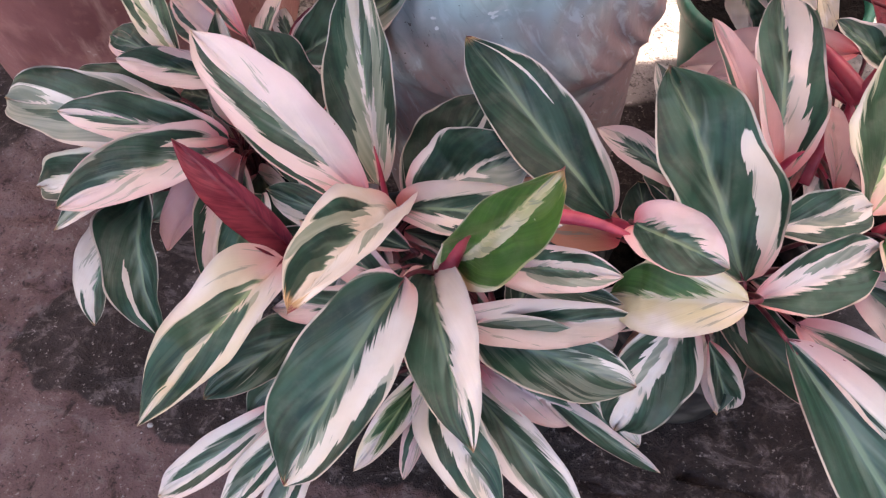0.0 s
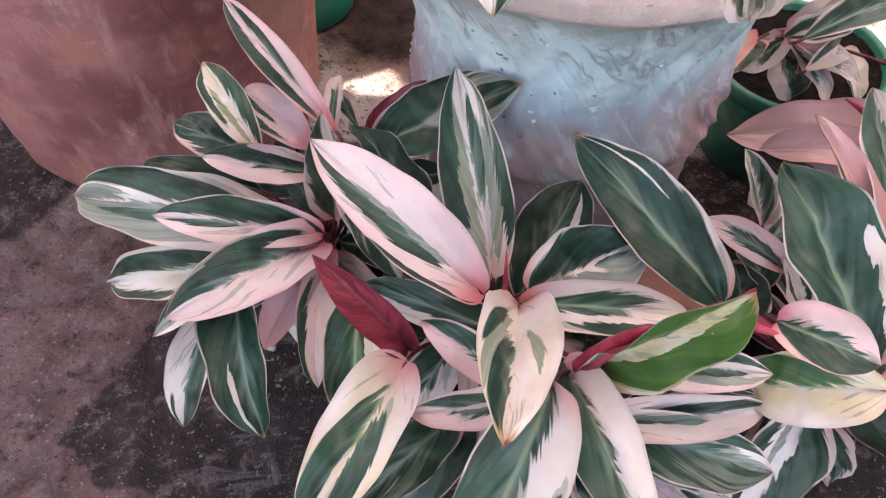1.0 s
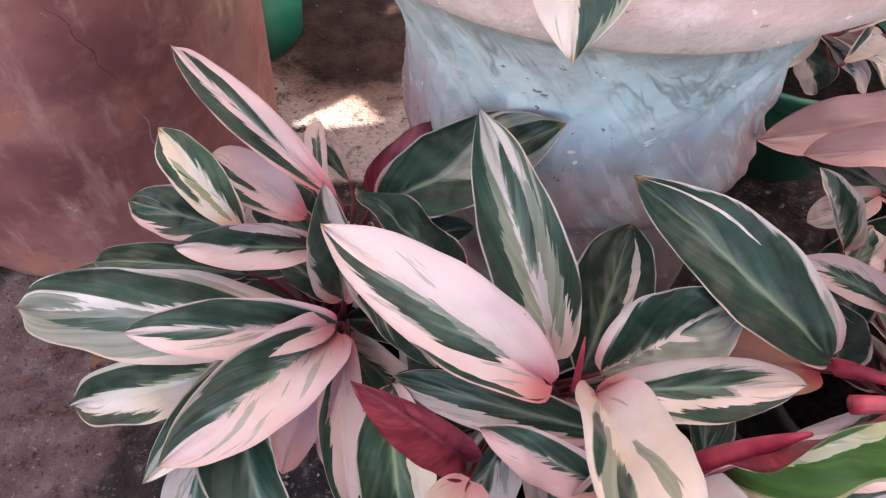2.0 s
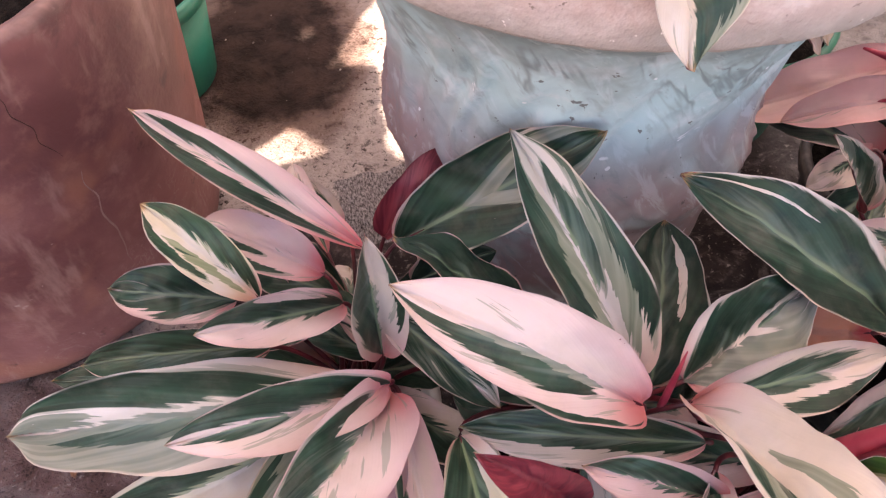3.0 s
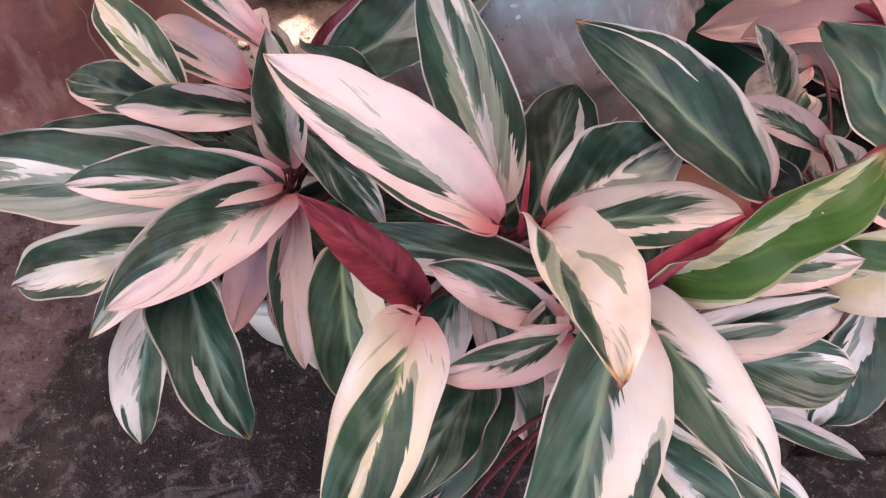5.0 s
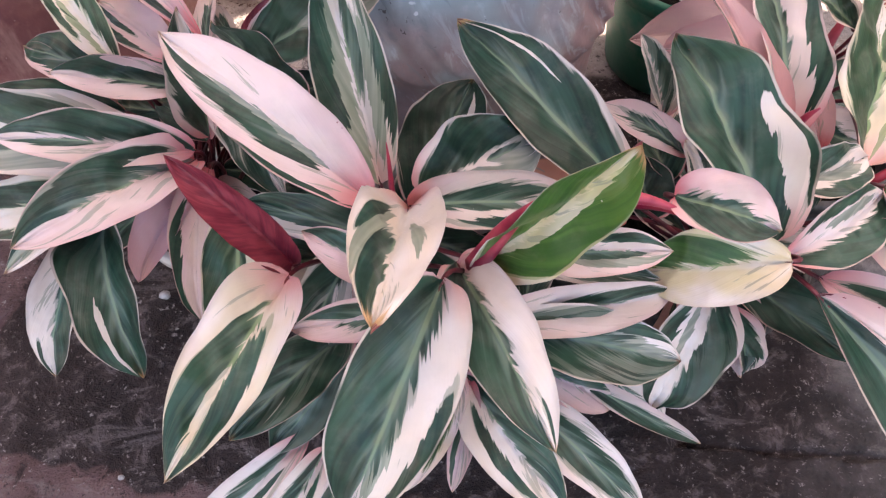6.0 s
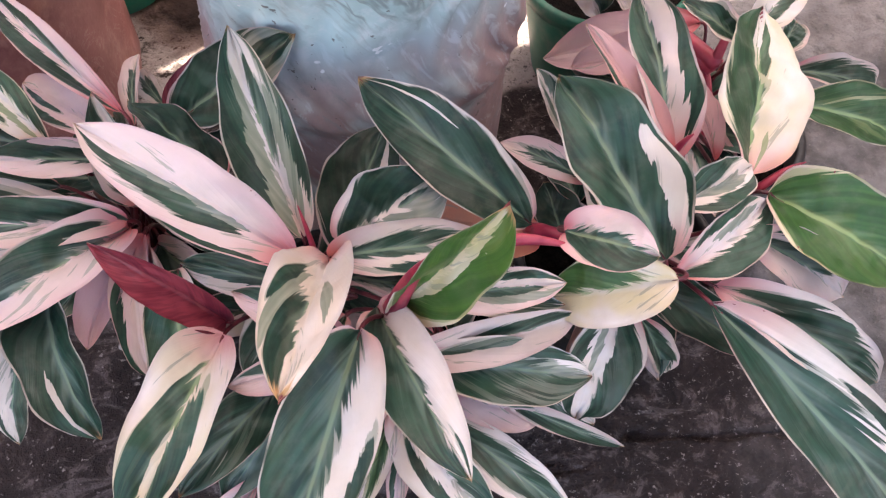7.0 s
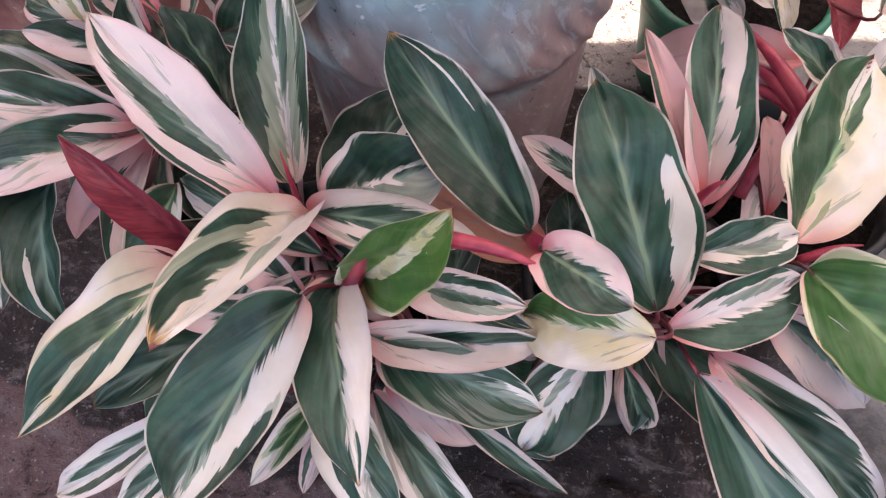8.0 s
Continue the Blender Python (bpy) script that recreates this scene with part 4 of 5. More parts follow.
leaf(left, (-0.224, 0.539, 0.220), (-0.172, 0.595, 0.200), 0.040, .1, 0, .3, (.8, 0, .2), (0, 1.35, .5, .85))
leaf(left, (-0.275, 0.547, 0.240), (-0.321, 0.572, 0.220), 0.033, .1, 0, .3, (.8, 0, .2), (.3, .5, .5, .6))
leaf(left, (-0.236, 0.502, 0.255), (-0.286, 0.543, 0.265), 0.028, .1, 0, .25, (.7, 0, .3), (0, 1.35, .5, .85))
leaf(left, (-0.233, 0.504, 0.260), (-0.253, 0.555, 0.275), 0.025, .1, 0, .25, (.9, 0, .3), (.3, .5, .5, .5))
middle = potted("potted_plant", (-0.075, 0.43, 0), LABEL + "crowded between its neighbours", (-0.085, 0.425, 0.13))
plastic_pot(middle, (-0.075, 0.43, 0), 0.085, 0.062, 0.16, BLACK, "dark plastic pot")
leaf(middle, (-0.081, 0.384, 0.318), (-0.225, 0.455, 0.421), 0.062, .1, 0, .12, (.7, 0, .05), (-.36, .22, .60, .34), (-.95, .14, .0, .2), grey=(-.1, .12, .62, .26), side=0, fold=(.1, .1))
leaf(middle, (-0.074, 0.405, 0.310), (-0.116, 0.558, 0.411), 0.060, .1, 0, .3, (.0, .12, .5), (-.72, .30, .36, .55), (.16, .17, .70, .22), zone_c=(.92, .26, .22, .42), grey=(.45, .16, .3, .3), grey2=(-.28, .2, .42, .4), side=0, form=(.6, .85))
leaf(middle, (-0.049, 0.411, 0.270), (0.005, 0.521, 0.310), 0.068, .08, 0, .12, (.3, 0, -.6), (0, 1.35, .5, .85), grey=(.3, .2, .6, .3), bare=(.42, .09, .62, .26))
leaf(middle, (-0.043, 0.394, 0.310), (0.052, 0.418, 0.350), 0.074, .1, 0, .12, (.35, 0, .25), (-.52, .40, .44, .46), (-.06, .07, .86, .12), grey=(.42, .5, .40, .42), grey2=(.12, .3, .98, .2), side=0)
leaf(middle, (-0.051, 0.375, 0.320), (0.082, 0.363, 0.335), 0.044, .1, 0, .25, (.6, .1, .2), (-.05, .36, .48, .32), (.75, .2, .4, .3))
leaf(middle, (0.001, 0.321, 0.330), (0.073, 0.292, 0.482), 0.052, .05, 0, .3, (-.2, .80, .25), (-.46, .44, .50, .72), (.50, .40, .55, .66), bare=(.10, .12, .60, .42), facing=(-.2, -.95, .15), form=(.6, .5), side=0, dry=.975)
leaf(middle, (-0.052, 0.374, 0.318), (-0.068, 0.203, 0.449), 0.058, .06, 0, .15, (.25, .08, .2), (.42, .36, .80, .26), (.55, .2, .30, .10), grey=(.5, .3, .46, .14), grey2=(-.4, .16, .5, .12), side=0, form=(.62, .62), dry=.975)
leaf(middle, (-0.040, 0.356, 0.290), (-0.191, 0.424, 0.265), 0.040, .06, 0, .2, (.4, 0, .3), (.1, .9, .5, .7), bare=(-.6, .2, .45, .4), side=0)
leaf(middle, (-0.046, 0.320, 0.280), (-0.132, 0.359, 0.312), 0.037, .08, 0, .25, (.95, 0, .2), (.3, .38, .5, .5))
leaf(middle, (-0.142, 0.328, 0.297), (-0.206, 0.176, 0.298), 0.060, .09, 0, .2, (.32, .32, .1), (.36, .46, .66, .36), (-.42, .34, .70, .38), bare=(.02, .10, .84, .14), form=(.60, .8), side=0, fold=(.1, .1))
leaf(middle, (-0.193, 0.417, 0.265), (-0.187, 0.304, 0.200), 0.058, .14, 0, .2, (.1, .35, .15), (.3, .95, .5, .75), bare=(-.55, .26, .36, .28), grey=(.45, .06, .6, .2))
leaf(middle, (-0.041, 0.310, 0.290), (-0.136, 0.282, 0.300), 0.034, .1, 0, .3, (.85, 0, .1), (.1, .5, .5, .32), bare=(0, .12, .62, .2))
leaf(middle, (-0.142, 0.346, 0.287), (-0.207, 0.353, 0.407), 0.034, .06, 0, .35, (.7, .2, 0), (.3, .3, .5, .4), flip=True)
leaf(middle, (-0.053, 0.381, 0.250), (-0.130, 0.437, 0.270), 0.025, .06, 0, .2, (.9, 0, 0), (0, .6, .5, .5), flip=True)
leaf(middle, (-0.065, 0.422, 0.222), (0.027, 0.432, 0.156), 0.049, .14, 0, .25, (0.90, 0, .4), (-.3, .5, .5, .5))
leaf(middle, (-0.075, 0.437, 0.218), (-0.017, 0.534, 0.162), 0.055, .14, 0, .25, (0.34, 0, .4), (0, 1.35, .5, .85))
leaf(middle, (-0.093, 0.438, 0.208), (-0.140, 0.540, 0.165), 0.050, .14, 0, .25, (0.65, 0, .4), (-.3, .5, .5, .5))
leaf(middle, (-0.103, 0.429, 0.203), (-0.182, 0.471, 0.217), 0.052, .14, 0, .25, (0.47, 0, .4), (0, 1.35, .5, .85))
leaf(middle, (-0.104, 0.415, 0.195), (-0.223, 0.381, 0.225), 0.044, .14, 0, .25, (0.32, 0, .4), (.3, .5, .5, .5))
leaf(middle, (-0.097, 0.404, 0.229), (-0.145, 0.335, 0.173), 0.049, .14, 0, .25, (0.31, 0, .4), (.3, .5, .5, .5))
leaf(middle, (-0.082, 0.400, 0.221), (-0.065, 0.273, 0.183), 0.047, .14, 0, .25, (0.79, 0, .4), (-.3, .5, .5, .5))
leaf(middle, (-0.069, 0.408, 0.208), (0.002, 0.354, 0.161), 0.046, .14, 0, .25, (0.88, 0, .4), (-.3, .5, .5, .5))
leaf(middle, (-0.102, 0.427, 0.260), (-0.162, 0.483, 0.220), 0.035, .1, 0, .3, (.8, 0, .2), (0, 1.35, .5, .85))
spike(middle, (-0.063, 0.384, 0.302), (-0.066, 0.384, 0.382), .0028)
front = potted("potted_plant", (0.05, 0.36, 0), LABEL + "spilling towards the floor", (0.045, 0.345, 0.13))
plastic_pot(front, (0.05, 0.36, 0), 0.07, 0.056, 0.15, BLACK, "dark plastic pot")
leaf(front, (-0.029, 0.290, 0.350), (-0.093, 0.153, 0.288), 0.071, .15, 0, .1, (.15, .08, .15), (.52, .78, .5, .8), (-.9, .16, .42, .32), grey=(-.12, .16, .8, .25), side=0)
leaf(front, (-0.016, 0.325, 0.315), (0.036, 0.177, 0.337), 0.054, .16, 0, .15, (.3, 0, .15), (.40, .55, .52, .66), (-.5, .14, .9, .12), grey=(.62, .1, .3, .22), side=0)
leaf(front, (-0.101, 0.298, 0.260), (-0.174, 0.209, 0.280), 0.044, .12, 0, .2, (.6, 0, .7), (0, 1.35, .5, .85))
leaf(front, (-0.084, 0.300, 0.250), (-0.154, 0.217, 0.227), 0.044, .12, 0, .2, (.3, 0, .8), (0, 1.35, .5, .85))
leaf(front, (-0.128, 0.233, 0.230), (-0.238, 0.163, 0.160), 0.036, .12, 0, .2, (.45, 0, .5), (.2, .2, .5, .4), (-.45, .14, .5, .35))
leaf(front, (-0.116, 0.224, 0.220), (-0.167, 0.151, 0.190), 0.032, .12, 0, .2, (.35, 0, .5), (.2, .3, .5, .4), (-.45, .14, .5, .35))
leaf(front, (-0.010, 0.268, 0.250), (0.057, 0.168, 0.235), 0.051, .12, 0, .2, (.2, .1, .4), (-.4, .4, .5, .5), (.5, .15, .5, .3))
leaf(front, (0.015, 0.271, 0.235), (0.122, 0.174, 0.200), 0.042, .12, 0, .2, (.35, 0, .7), (0, .6, .5, .55))
leaf(front, (-0.015, 0.268, 0.250), (-0.058, 0.183, 0.240), 0.026, .12, 0, .4, (.5, .5, .6), (0, .6, .4, .4))
leaf(front, (-0.006, 0.263, 0.250), (-0.022, 0.188, 0.220), 0.021, .1, 0, .5, (.95, .1, .3), (.4, .2, .5, .4))
# grey half of this blade is sheen put into its colour
leaf(front, (0.021, 0.290, 0.290), (0.145, 0.262, 0.281), 0.054, .1, 0, .15, (.2, 0, 1), (.4, .75, .4, .6), (-.62, .3, .30, .35), grey=(.5, .9, .6, .8), side=0)
leaf(front, (0.007, 0.296, 0.290), (0.139, 0.301, 0.315), 0.038, .1, 0, .25, (.55, 0, .1), (-.3, .32, .76, .36), (.1, .12, .35, .18), bare=(.5, .16, .7, .3))
leaf(front, (0.040, 0.319, 0.335), (0.122, 0.298, 0.371), 0.036, .1, 0, .25, (.75, .05, .2), (.1, .14, .62, .35), (-.55, .2, .5, .4), grey=(.45, .2, .6, .3))
leaf(front, (0.059, 0.277, 0.250), (0.178, 0.227, 0.200), 0.020, .02, 0, .5, (.7, 0, .1), (.3, .6, .6, .5))
leaf(front, (0.027, 0.276, 0.260), (0.112, 0.255, 0.222), 0.038, .1, 0, .25, (.85, 0, .4), (-.2, .25, .5, .35), (-.75, .12, .5, .3))
leaf(front, (0.035, 0.327, 0.310), (0.129, 0.307, 0.320), 0.023, .08, 0, .2, (.3, 0, .7), (0, .8, .5, .6))
leaf(front, (-0.044, 0.337, 0.290), (-0.090, 0.292, 0.270), 0.030, .12, 0, .3, (.5, 0, .5), (0, .5, .5, .5))
leaf(front, (0.065, 0.339, 0.182), (0.143, 0.356, 0.154), 0.054, .14, 0, .25, (0.90, 0, .4), (.3, .5, .5, .5))
leaf(front, (0.048, 0.355, 0.188), (0.065, 0.455, 0.213), 0.042, .14, 0, .25, (0.34, 0, .4), (0, 1.35, .5, .85))
leaf(front, (0.028, 0.346, 0.219), (-0.063, 0.407, 0.189), 0.048, .14, 0, .25, (0.65, 0, .4), (.3, .5, .5, .5))
leaf(front, (0.025, 0.331, 0.213), (-0.055, 0.315, 0.163), 0.045, .14, 0, .25, (0.89, 0, .4), (-.3, .5, .5, .5))
leaf(front, (0.041, 0.315, 0.196), (0.020, 0.226, 0.143), 0.044, .14, 0, .25, (0.45, 0, .4), (.3, .5, .5, .5))
leaf(front, (0.063, 0.326, 0.200), (0.170, 0.269, 0.143), 0.043, .14, 0, .25, (0.45, 0, .4), (.3, .5, .5, .5))
leaf(front, (-0.103, 0.216, 0.200), (-0.129, 0.135, 0.180), 0.034, .12, 0, .2, (.35, 0, .5), (.2, .3, .5, .4), (-.45, .14, .5, .35))
spike(front, (-0.004, 0.316, 0.330), (0.026, 0.297, 0.428), .0085)
right = potted("potted_plant", (0.222, 0.425, 0), LABEL + "in a black pot", (0.225, 0.40, 0.17))
plastic_pot(right, (0.222, 0.425, 0), 0.098, 0.074, 0.20, BLACK, "black plastic pot")
leaf(right, (0.211, 0.329, 0.335), (0.146, 0.463, 0.410), 0.076, .08, 0, .16, (.2, .05, .1), (-.05, 1.25, .60, .85), (1.0, .16, .06, .30), bare=(.66, .15, .10, .30), side=0)
leaf(right, (0.207, 0.298, 0.356), (0.122, 0.325, 0.303), 0.056, .15, 0, .10, (-.35, .62, .0), (.55, .50, .74, .50), side=0, fold=(.25, 0))
leaf(right, (0.127, 0.333, 0.384), (0.184, 0.297, 0.394), 0.046, .12, 0, .2, (.9, .1, .1), (.28, .62, .55, .55), side=0)
leaf(right, (0.225, 0.370, 0.345), (0.316, 0.417, 0.325), 0.042, .08, 0, .2, (.3, 0, .2), (-.45, .45, .22, .36), (.7, .3, .3, .4), grey=(.05, .22, .7, .28))
leaf(right, (0.221, 0.322, 0.320), (0.317, 0.380, 0.322), 0.050, .1, 0, .2, (.6, 0, .1), (.62, .45, .45, .6), (-.75, .2, .25, .3), grey=(-.35, .14, .6, .25))
leaf(right, (0.245, 0.299, 0.310), (0.434, 0.118, 0.130), 0.078, .1, 0, .12, (.2, 0, .2), (.25, .86, .55, 1.1), (-.80, .1, .25, .15), grey=(-.05, .05, .5, .3), side=0)
leaf(right, (0.257, 0.319, 0.300), (0.396, 0.245, 0.230), 0.056, .14, 0, .2, (.45, 0, .2), (.1, .7, .72, .42), (-.5, .25, .30, .25), grey=(.2, .2, .4, .2), side=0)
leaf(right, (0.293, 0.360, 0.310), (0.385, 0.317, 0.255), 0.051, .12, 0, .2, (.65, 0, .3), (-.1, .18, .55, .3), (-.7, .2, .3, .3))
leaf(right, (0.323, 0.390, 0.320), (0.420, 0.306, 0.300), 0.084, .1, 0, .12, (.1, .62, .1), (0, 1.35, .5, .85))
leaf(right, (0.180, 0.320, 0.290), (0.138, 0.251, 0.218), 0.060, .14, 0, .2, (.35, 0, .3), (-.6, .4, .5, .6), (.65, .25, .35, .4), grey=(.15, .1, .4, .3))
leaf(right, (0.204, 0.319, 0.260), (0.234, 0.294, 0.190), 0.028, .1, 0, .3, (.7, 0, .3), (0, .75, .5, .5))
leaf(right, (0.158, 0.324, 0.275), (0.136, 0.281, 0.240), 0.027, .1, 0, .3, (.95, 0, .2), (0, .2, .5, .3))
leaf(right, (0.118, 0.393, 0.311), (-0.012, 0.503, 0.391), 0.066, .1, 0, .12, (.2, .05, -.25), (-.1, 1.1, .5, .85), bare=(.6, .03, .62, .24), grey=(-.3, .3, .97, .12), grey2=(.42, .05, .70, .16), side=0.02, dry=.985)
leaf(right, (0.173, 0.424, 0.320), (0.101, 0.454, 0.348), 0.030, .08, 0, .3, (.8, 0, .3), (0, .4, .5, .4))
leaf(right, (0.189, 0.394, 0.300), (0.168, 0.427, 0.335), 0.032, .08, 0, .4, (.35, .2, .3), (.4, .12, .5, .3), (-.4, .1, .5, .3))
leaf(right, (0.157, 0.412, 0.250), (0.144, 0.451, 0.290), 0.045, .08, 0, .2, (.6, 0, -.7), (0, 1.35, .5, .85))
leaf(right, (0.133, 0.405, 0.265), (0.028, 0.432, 0.290), 0.054, .06, 0, .2, (1.7, .1, 0), (0, 0, 0, 0))
leaf(right, (0.245, 0.403, 0.235), (0.336, 0.415, 0.171), 0.041, .14, 0, .25, (0.64, 0, .4), (.3, .5, .5, .5))
leaf(right, (0.223, 0.420, 0.236), (0.213, 0.520, 0.212), 0.055, .14, 0, .25, (0.75, 0, .4), (-.3, .5, .5, .5))
leaf(right, (0.210, 0.413, 0.208), (0.147, 0.470, 0.230), 0.044, .14, 0, .25, (0.48, 0, .4), (.3, .5, .5, .5))
leaf(right, (0.206, 0.394, 0.213), (0.086, 0.358, 0.194), 0.043, .14, 0, .25, (0.78, 0, .4), (-.3, .5, .5, .5))
leaf(right, (0.225, 0.380, 0.216), (0.223, 0.283, 0.200), 0.042, .14, 0, .25, (0.70, 0, .4), (-.3, .5, .5, .5))
leaf(right, (0.235, 0.383, 0.205), (0.301, 0.277, 0.237), 0.048, .14, 0, .25, (0.82, 0, .4), (0, 1.35, .5, .85))
leaf(right, (0.176, 0.496, 0.290), (0.148, 0.535, 0.350), 0.028, .08, 0, .4, (.4, 0, .9), (.3, .3, .5, .5), (-.4, .15, .5, .3))
leaf(right, (0.245, 0.566, 0.270), (0.190, 0.564, 0.240), 0.036, .1, 0, .3, (.6, 0, .6), (0, .2, .5, .3))
leaf(right, (0.174, 0.480, 0.260), (0.217, 0.525, 0.280), 0.035, .1, 0, .3, (.8, 0, .5), (0, .5, .5, .6))
leaf(right, (0.175, 0.437, 0.270), (0.160, 0.484, 0.280), 0.040, .1, 0, .3, (.8, 0, .3), (0, 1.35, .5, .85))
spike(right, (0.226, 0.402, 0.360), (0.238, 0.397, 0.400), .0038)
spike(right, (0.117, 0.395, 0.300), (0.139, 0.362, 0.330), .0055)
spike(right, (0.121, 0.385, 0.310), (0.155, 0.349, 0.335), .006)
spike(right, (0.068, 0.322, 0.400), (0.132, 0.318, 0.384), .0056)
back = potted("potted_plant", (0.385, 0.605, 0), LABEL + "with red stems", (0.345, 0.60, 0.13))
plastic_pot(back, (0.385, 0.605, 0), 0.11, 0.082, 0.16, BLACK, "dark plastic pot")
leaf(back, (0.313, 0.412, 0.318), (0.365, 0.568, 0.364), 0.088, .06, 0, .10, (.30, .42, .0), (-.40, .44, .58, .66), zone_c=(.14, .10, .86, .16), grey=(.30, .05, .15, .14), bare=(-.12, .06, .88, .24), facing=(.02, -.74, .60), side=0, fold=(.05, .05))
leaf(back, (0.234, 0.403, 0.360), (0.230, 0.541, 0.420), 0.052, .08, 0, .25, (.7, 0, .1), (-.35, .5, .72, .55), (.85, .25, .25, .3), side=0)
leaf(back, (0.231, 0.403, 0.360), (0.177, 0.507, 0.420), 0.027, .08, 0, .5, (1.4, .12, .1), (-.6, .2, .5, .4), side=0)
leaf(back, (0.365, 0.662, 0.270), (0.207, 0.715, 0.190), 0.062, .1, 0, .2, (1.05, 0, -1), (0, 0, 0, 0))
leaf(back, (0.337, 0.601, 0.280), (0.222, 0.654, 0.230), 0.044, .1, 0, .2, (1.2, .1, 0), (0, 0, 0, 0))
leaf(back, (0.356, 0.560, 0.330), (0.300, 0.594, 0.360), 0.035, .08, 0, .2, (.5, 0, .2), (0, .8, .5, .6))
leaf(back, (0.433, 0.576, 0.270), (0.554, 0.581, 0.220), 0.039, .1, 0, .2, (.5, 0, .3), (0, .8, .5, .6))
leaf(back, (0.417, 0.530, 0.270), (0.564, 0.512, 0.210), 0.060, .1, 0, .2, (.05, .5, .5), (0, 1.35, .45, .85))
leaf(back, (0.385, 0.594, 0.310), (0.443, 0.636, 0.340), 0.045, .08, 0, .3, (.2, 0, .5), (.2, .2, .5, .4))
leaf(back, (0.415, 0.583, 0.290), (0.444, 0.615, 0.300), 0.034, .1, 0, .4, (.5, 0, .4), (0, .8, .5, .6))
leaf(back, (0.306, 0.453, 0.290), (0.307, 0.551, 0.300), 0.026, .1, 0, .3, (1.3, .1, .2), (0, 0, 0, 0))
leaf(back, (0.363, 0.608, 0.199), (0.457, 0.652, 0.172), 0.057, .14, 0, .25, (0.78, 0, .4), (0, 1.35, .5, .85))
leaf(back, (0.353, 0.618, 0.204), (0.386, 0.700, 0.161), 0.058, .14, 0, .25, (0.83, 0, .4), (.3, .5, .5, .5))
leaf(back, (0.330, 0.613, 0.188), (0.235, 0.693, 0.194), 0.055, .14, 0, .25, (0.76, 0, .4), (-.3, .5, .5, .5))
leaf(back, (0.326, 0.594, 0.181), (0.224, 0.563, 0.143), 0.060, .14, 0, .25, (0.59, 0, .4), (0, 1.35, .5, .85))
leaf(back, (0.345, 0.580, 0.186), (0.348, 0.470, 0.169), 0.060, .14, 0, .25, (0.84, 0, .4), (-.3, .5, .5, .5))
leaf(back, (0.358, 0.585, 0.183), (0.422, 0.511, 0.217), 0.054, .14, 0, .25, (0.42, 0, .4), (.3, .5, .5, .5))
spike(back, (0.321, 0.402, 0.310), (0.357, 0.407, 0.335), .0042)
spike(back, (0.345, 0.568, 0.295), (0.289, 0.663, 0.300), .009)
spike(back, (0.343, 0.570, 0.290), (0.291, 0.637, 0.285), .009)
spike(back, (0.343, 0.573, 0.285), (0.289, 0.620, 0.270), .007)
spike(back, (0.351, 0.555, 0.210), (0.334, 0.575, 0.300), .009)
spike(back, (0.336, 0.548, 0.210), (0.339, 0.576, 0.295), .008)
spike(back, (0.342, 0.571, 0.295), (0.360, 0.591, 0.330), .006)
spike(back, (0.298, 0.499, 0.250), (0.323, 0.559, 0.290), .007)
blue = potted("potted_plant", (BLUE_AT[0], BLUE_AT[1], 0.585), LABEL + "growing in the cement planter", (BLUE_AT[0], BLUE_AT[1] - 0.06, 0.58))
leaf(blue, (-0.082, 0.538, 0.650), (-0.086, 0.438, 0.553), 0.068, .08, 0, .2, (.1, .1, .1), (-.35, .3, .55, .8), (.5, .12, .3, .25), grey=(-.85, .2, .5, .6), facing=(0.0, -1.0, 0.1), side=0)
leaf(blue, (0.028, 0.426, 0.665), (0.072, 0.447, 0.552), 0.041, .12, 0, .3, (.3, .1, 1), (-.2, .15, .5, .45), (.4, .15, .5, .35), facing=(0.0, -1.0, 0.1))
far = potted("potted_plant", (0.335, 0.895, 0), LABEL + "in a green pot", (0.325, 0.88, 0.14))
plastic_pot(far, (0.335, 0.895, 0), 0.118, 0.092, 0.175, GREEN, "green plastic pot", 0.012)
leaf(far, (0.261, 0.811, 0.260), (0.286, 0.770, 0.200), 0.061, .12, 0, .2, (.1, .1, .4), (-.35, .5, .5, .5))
leaf(far, (0.244, 0.761, 0.300), (0.315, 0.762, 0.320), 0.035, .12, 0, .2, (.3, 0, .3), (0, .8, .5, .6))
leaf(far, (0.252, 0.771, 0.300), (0.306, 0.771, 0.340), 0.035, .12, 0, .3, (.2, 0, .6), (.2, .3, .5, .5))
leaf(far, (0.257, 0.786, 0.280), (0.213, 0.761, 0.250), 0.037, .12, 0, .3, (.3, .1, .4), (0, .4, .5, .4))
leaf(far, (0.268, 0.777, 0.280), (0.337, 0.740, 0.260), 0.036, .12, 0, .3, (.5, .1, .4), (0, .2, .5, .4))
leaf(far, (0.261, 0.777, 0.280), (0.307, 0.723, 0.240), 0.030, .12, 0, .3, (.5, .1, .4), (0, .2, .5, .4))
leaf(far, (0.360, 0.842, 0.225), (0.376, 0.778, 0.193), 0.030, .1, 0, .3, (.05, .35, .1), (.8, .2, .4, .4))
leaf(far, (0.404, 0.800, 0.240), (0.386, 0.662, 0.282), 0.036, .06, 0, .4, (1.9, 0, 0), (0, 0, 0, 0), flip=True)
leaf(far, (0.235, 0.700, 0.345), (0.385, 0.800, 0.330), 0.040, .1, 0, .2, (.4, 0, .2), (0, 1.2, .5, .8))
leaf(far, (0.263, 0.719, 0.288), (0.315, 0.769, 0.274), 0.030, .2, 0, .5, (.0, .1, .2), (-.6, .3, .3, .3))
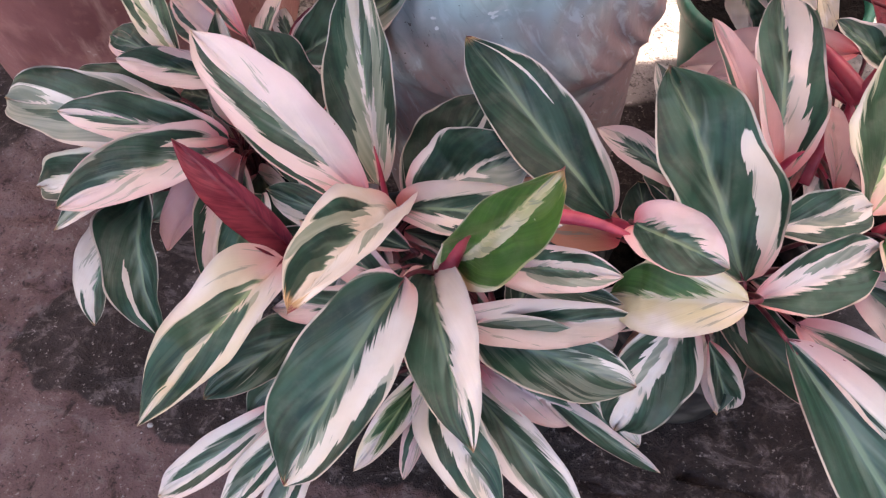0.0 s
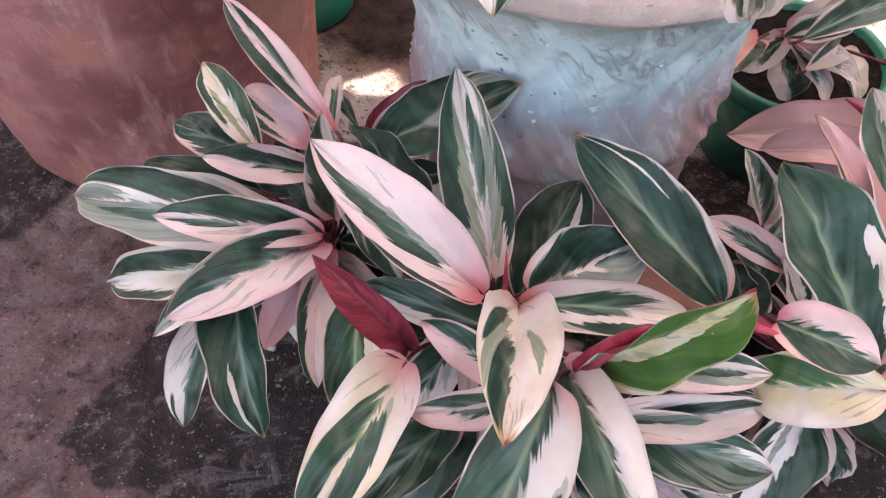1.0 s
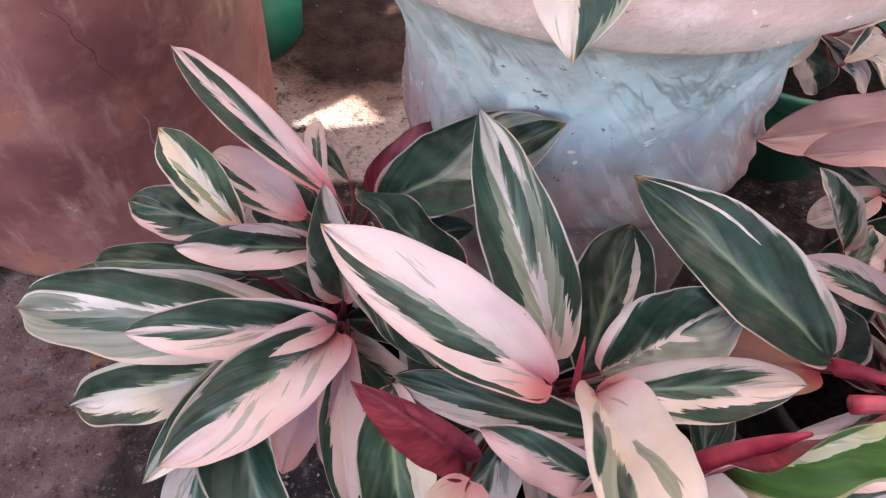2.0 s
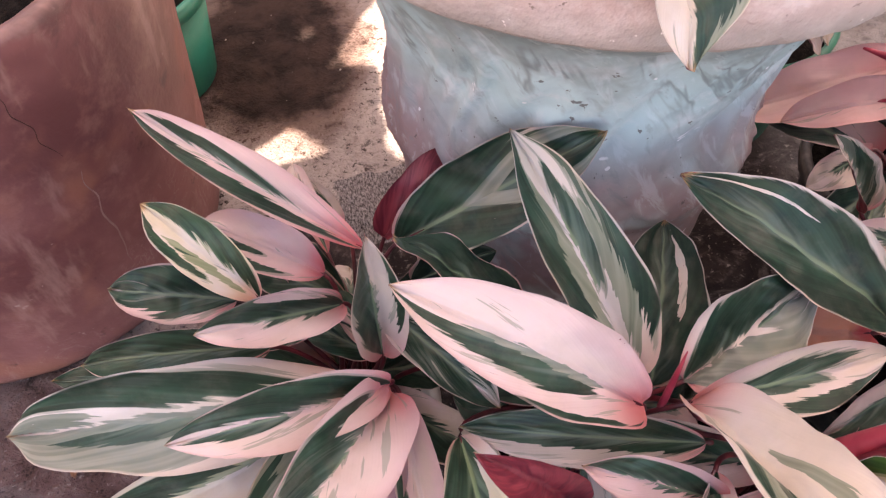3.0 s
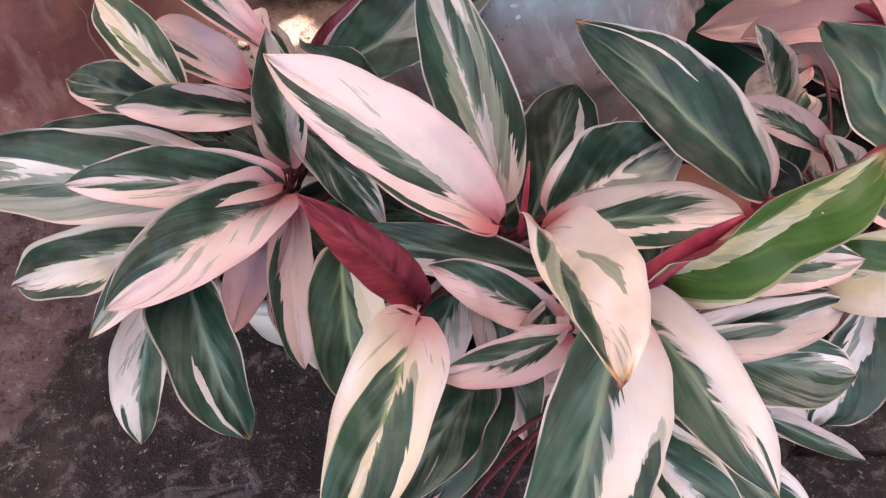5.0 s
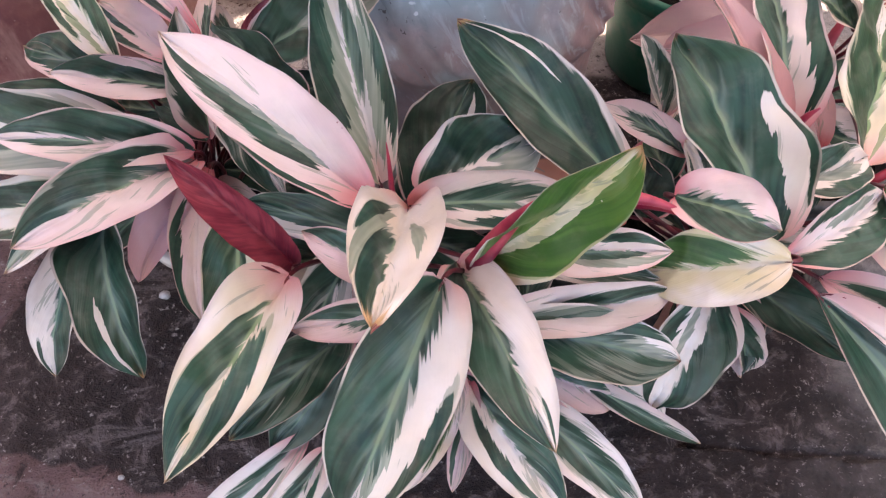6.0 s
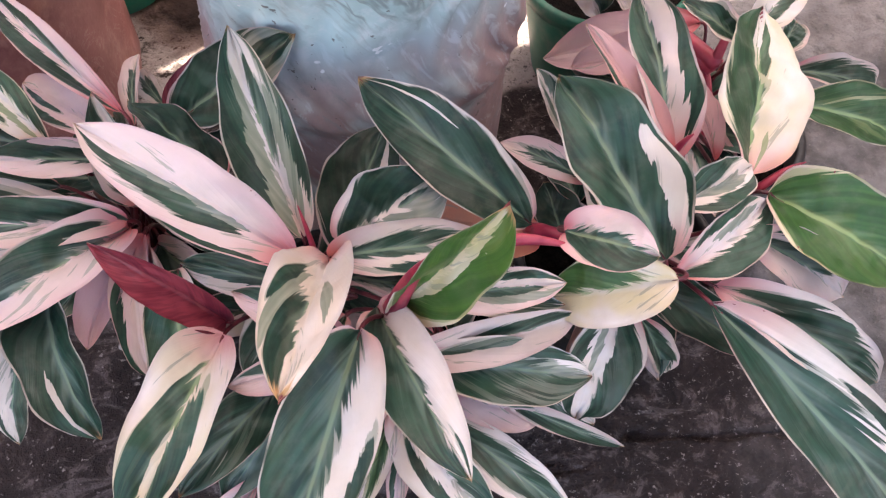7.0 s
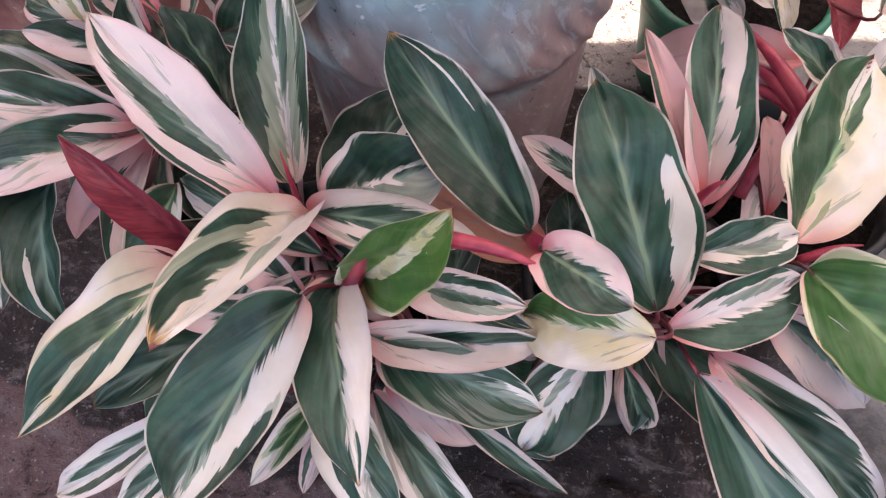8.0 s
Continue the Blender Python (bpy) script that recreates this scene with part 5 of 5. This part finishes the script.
leaf(far, (0.212, 0.750, 0.304), (0.165, 0.690, 0.300), 0.030, .1, 0, .3, (1.5, .2, .1), (-.6, .4, .4, .5))
leaf(far, (0.420, 0.700, 0.300), (0.438, 0.780, 0.330), 0.044, .08, 0, .2, (.1, 0, .2), (-.5, .5, .5, .6))


def green_pot():
    pot = thing("flower_pot", (-0.437, 1.200, 0), "teal green plastic pot standing on the floor", "pot")
    plastic_pot(pot, (-0.437, 1.200, 0), 0.114, 0.096, 0.168, TEAL, "", 0.04, "body")


green_pot()


# ---- grit ----
def grit():
    """Loose crumbs of mortar and soil on the floor."""
    rng = random.Random(11)
    verts, faces = [], []
    for _ in range(900):
        x, y = rng.uniform(-0.85, 0.75), rng.uniform(0.1, 1.35)
        r = 0.0006 + 0.0022 * rng.random() ** 4
        k = len(verts)
        for dx, dy, dz in ((1, 0, 0), (-0.3, 0.9, 0), (-0.8, -0.6, 0), (0.2, 0.1, 0.9), (-0.2, -0.2, -0.6)):
            verts.append((x + r * dx * rng.uniform(0.7, 1.3), y + r * dy * rng.uniform(0.7, 1.3), -0.001 + r * dz))
        faces += [(k, k + 1, k + 3), (k + 1, k + 2, k + 3), (k + 2, k, k + 3), (k + 1, k, k + 4), (k + 2, k + 1, k + 4), (k, k + 2, k + 4)]
    n = Net("crumbs")
    shade = n.nodes.new("ShaderNodeNewGeometry").outputs["Random Per Island"]
    mat = n.finish(n.mix(n.math("POWER", shade, 1.6), (0.03, 0.022, 0.02), (0.5, 0.44, 0.41)), 0.9)
    tagged(new("grit", mesh_from("grit", verts, faces, [mat], False)), "loose pale and dark crumbs on the concrete floor", "grit", kind="stuff")


grit()


def floor_litter():
    """A curled scrap of dry leaf and a few pale pebbles lying on the concrete."""
    n = Net("dry_leaf")
    x = n.noise(n.place("Object"), 90.0, 3.0)
    brown = n.finish(n.mix(n.step(x, 0.35, 0.65), (0.10, 0.045, 0.03), (0.30, 0.15, 0.09)), 0.8)
    n = Net("pale_pebble")
    x = n.noise(n.place("Object"), 140.0, 4.0)
    stone = n.finish(n.mix(n.step(x, 0.35, 0.65), (0.26, 0.24, 0.23), (0.50, 0.47, 0.45)), 0.85)
    for x0, y0, size, turn in LITTER:
        verts, faces = [], []
        for i in range(9):
            u = i / 8
            for j in range(5):
                v = j / 2 - 1
                wide = 0.32 * size * math.sin(math.pi * (0.08 + 0.86 * u))
                a, b = (u - 0.5) * size, v * wide
                verts.append((x0 + a * math.cos(turn) - b * math.sin(turn), y0 + a * math.sin(turn) + b * math.cos(turn), 0.004 + 0.28 * size * v * v + 0.16 * size * math.sin(u * 5)))
        faces = [(i * 5 + j, i * 5 + j + 1, i * 5 + j + 6, i * 5 + j + 5) for i in range(8) for j in range(4)]
        scrap = tagged(new("dry_leaf", mesh_from("dry_leaf", verts, faces, [brown])), "small curled brown dry leaf scrap on the concrete", "leaf", "floor litter")
        solid = scrap.modifiers.new("thickness", "SOLIDIFY")
        solid.thickness = 0.0008
    for k, (x0, y0, size) in enumerate(PEBBLES):
        bm = bmesh.new()
        bmesh.ops.create_icosphere(bm, subdivisions=2, radius=size)
        for v in bm.verts:
            v.co *= 1 + 0.30 * noise.noise(v.co * (1.4 / size) + Vector((k * 3.1, 0, 0)))
            v.co = Vector((v.co.x + x0, v.co.y * 0.8 + y0, v.co.z * 0.6 + size * 0.45))
        me = bpy.data.meshes.new("pebble")
        bm.to_mesh(me)
        bm.free()
        me.materials.append(stone)
        me.polygons.foreach_set("use_smooth", [True] * len(me.polygons))
        tagged(new("pebble", me), "small pale grey pebble on the damp concrete", "pebble", "pebbles on the floor")


LITTER = ((-0.553, 0.596, 0.022, 1.2),)
PEBBLES = ((-0.345, 0.487, 0.007), (-0.135, 0.438, 0.006), (-0.352, 0.272, 0.0035))
floor_litter()


# ---- added light blocker overhead ----
def inside(x, y, corners):
    hit = False
    for (ax, ay), (bx, by) in zip(corners, corners[1:] + corners[:1]):
        if (ay > y) != (by > y) and x < (bx - ax) * (y - ay) / (by - ay) + ax:
            hit = not hit
    return hit


def light_blocker():
    """Added unseen sheet overhead; its gaps shape the sun patches on the floor."""
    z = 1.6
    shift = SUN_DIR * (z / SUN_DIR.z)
    # gaps set by the wanted sun patches; the last lets light bounce from the east
    light_gaps = ([(-0.345, 0.982), (-0.257, 1.037), (-0.212, 0.971), (-0.285, 0.974)], [(-0.205, 1.23), (-0.19, 1.262), (-0.178, 1.225)],
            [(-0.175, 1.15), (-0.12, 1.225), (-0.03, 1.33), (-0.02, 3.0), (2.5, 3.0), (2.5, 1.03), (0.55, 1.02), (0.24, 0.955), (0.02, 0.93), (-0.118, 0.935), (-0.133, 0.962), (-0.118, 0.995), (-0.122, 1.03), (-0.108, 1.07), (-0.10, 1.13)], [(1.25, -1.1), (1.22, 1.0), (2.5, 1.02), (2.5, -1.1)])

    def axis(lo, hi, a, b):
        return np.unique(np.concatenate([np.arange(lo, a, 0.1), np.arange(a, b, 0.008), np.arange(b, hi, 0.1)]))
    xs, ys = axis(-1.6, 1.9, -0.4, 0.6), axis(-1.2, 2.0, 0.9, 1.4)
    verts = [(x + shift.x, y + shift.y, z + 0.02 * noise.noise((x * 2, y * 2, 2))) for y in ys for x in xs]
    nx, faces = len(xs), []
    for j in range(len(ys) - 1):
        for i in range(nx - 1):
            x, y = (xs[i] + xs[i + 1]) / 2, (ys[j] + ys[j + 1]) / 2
            if not any(inside(x, y, r) for r in light_gaps):
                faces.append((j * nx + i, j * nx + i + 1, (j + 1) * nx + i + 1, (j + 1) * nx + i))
    tagged(new("light_blocker", mesh_from("light_blocker", verts, faces, [BLOCKER])), "unseen added sheet overhead that blocks and softens the sun", "shade", kind="structure")


light_blocker()
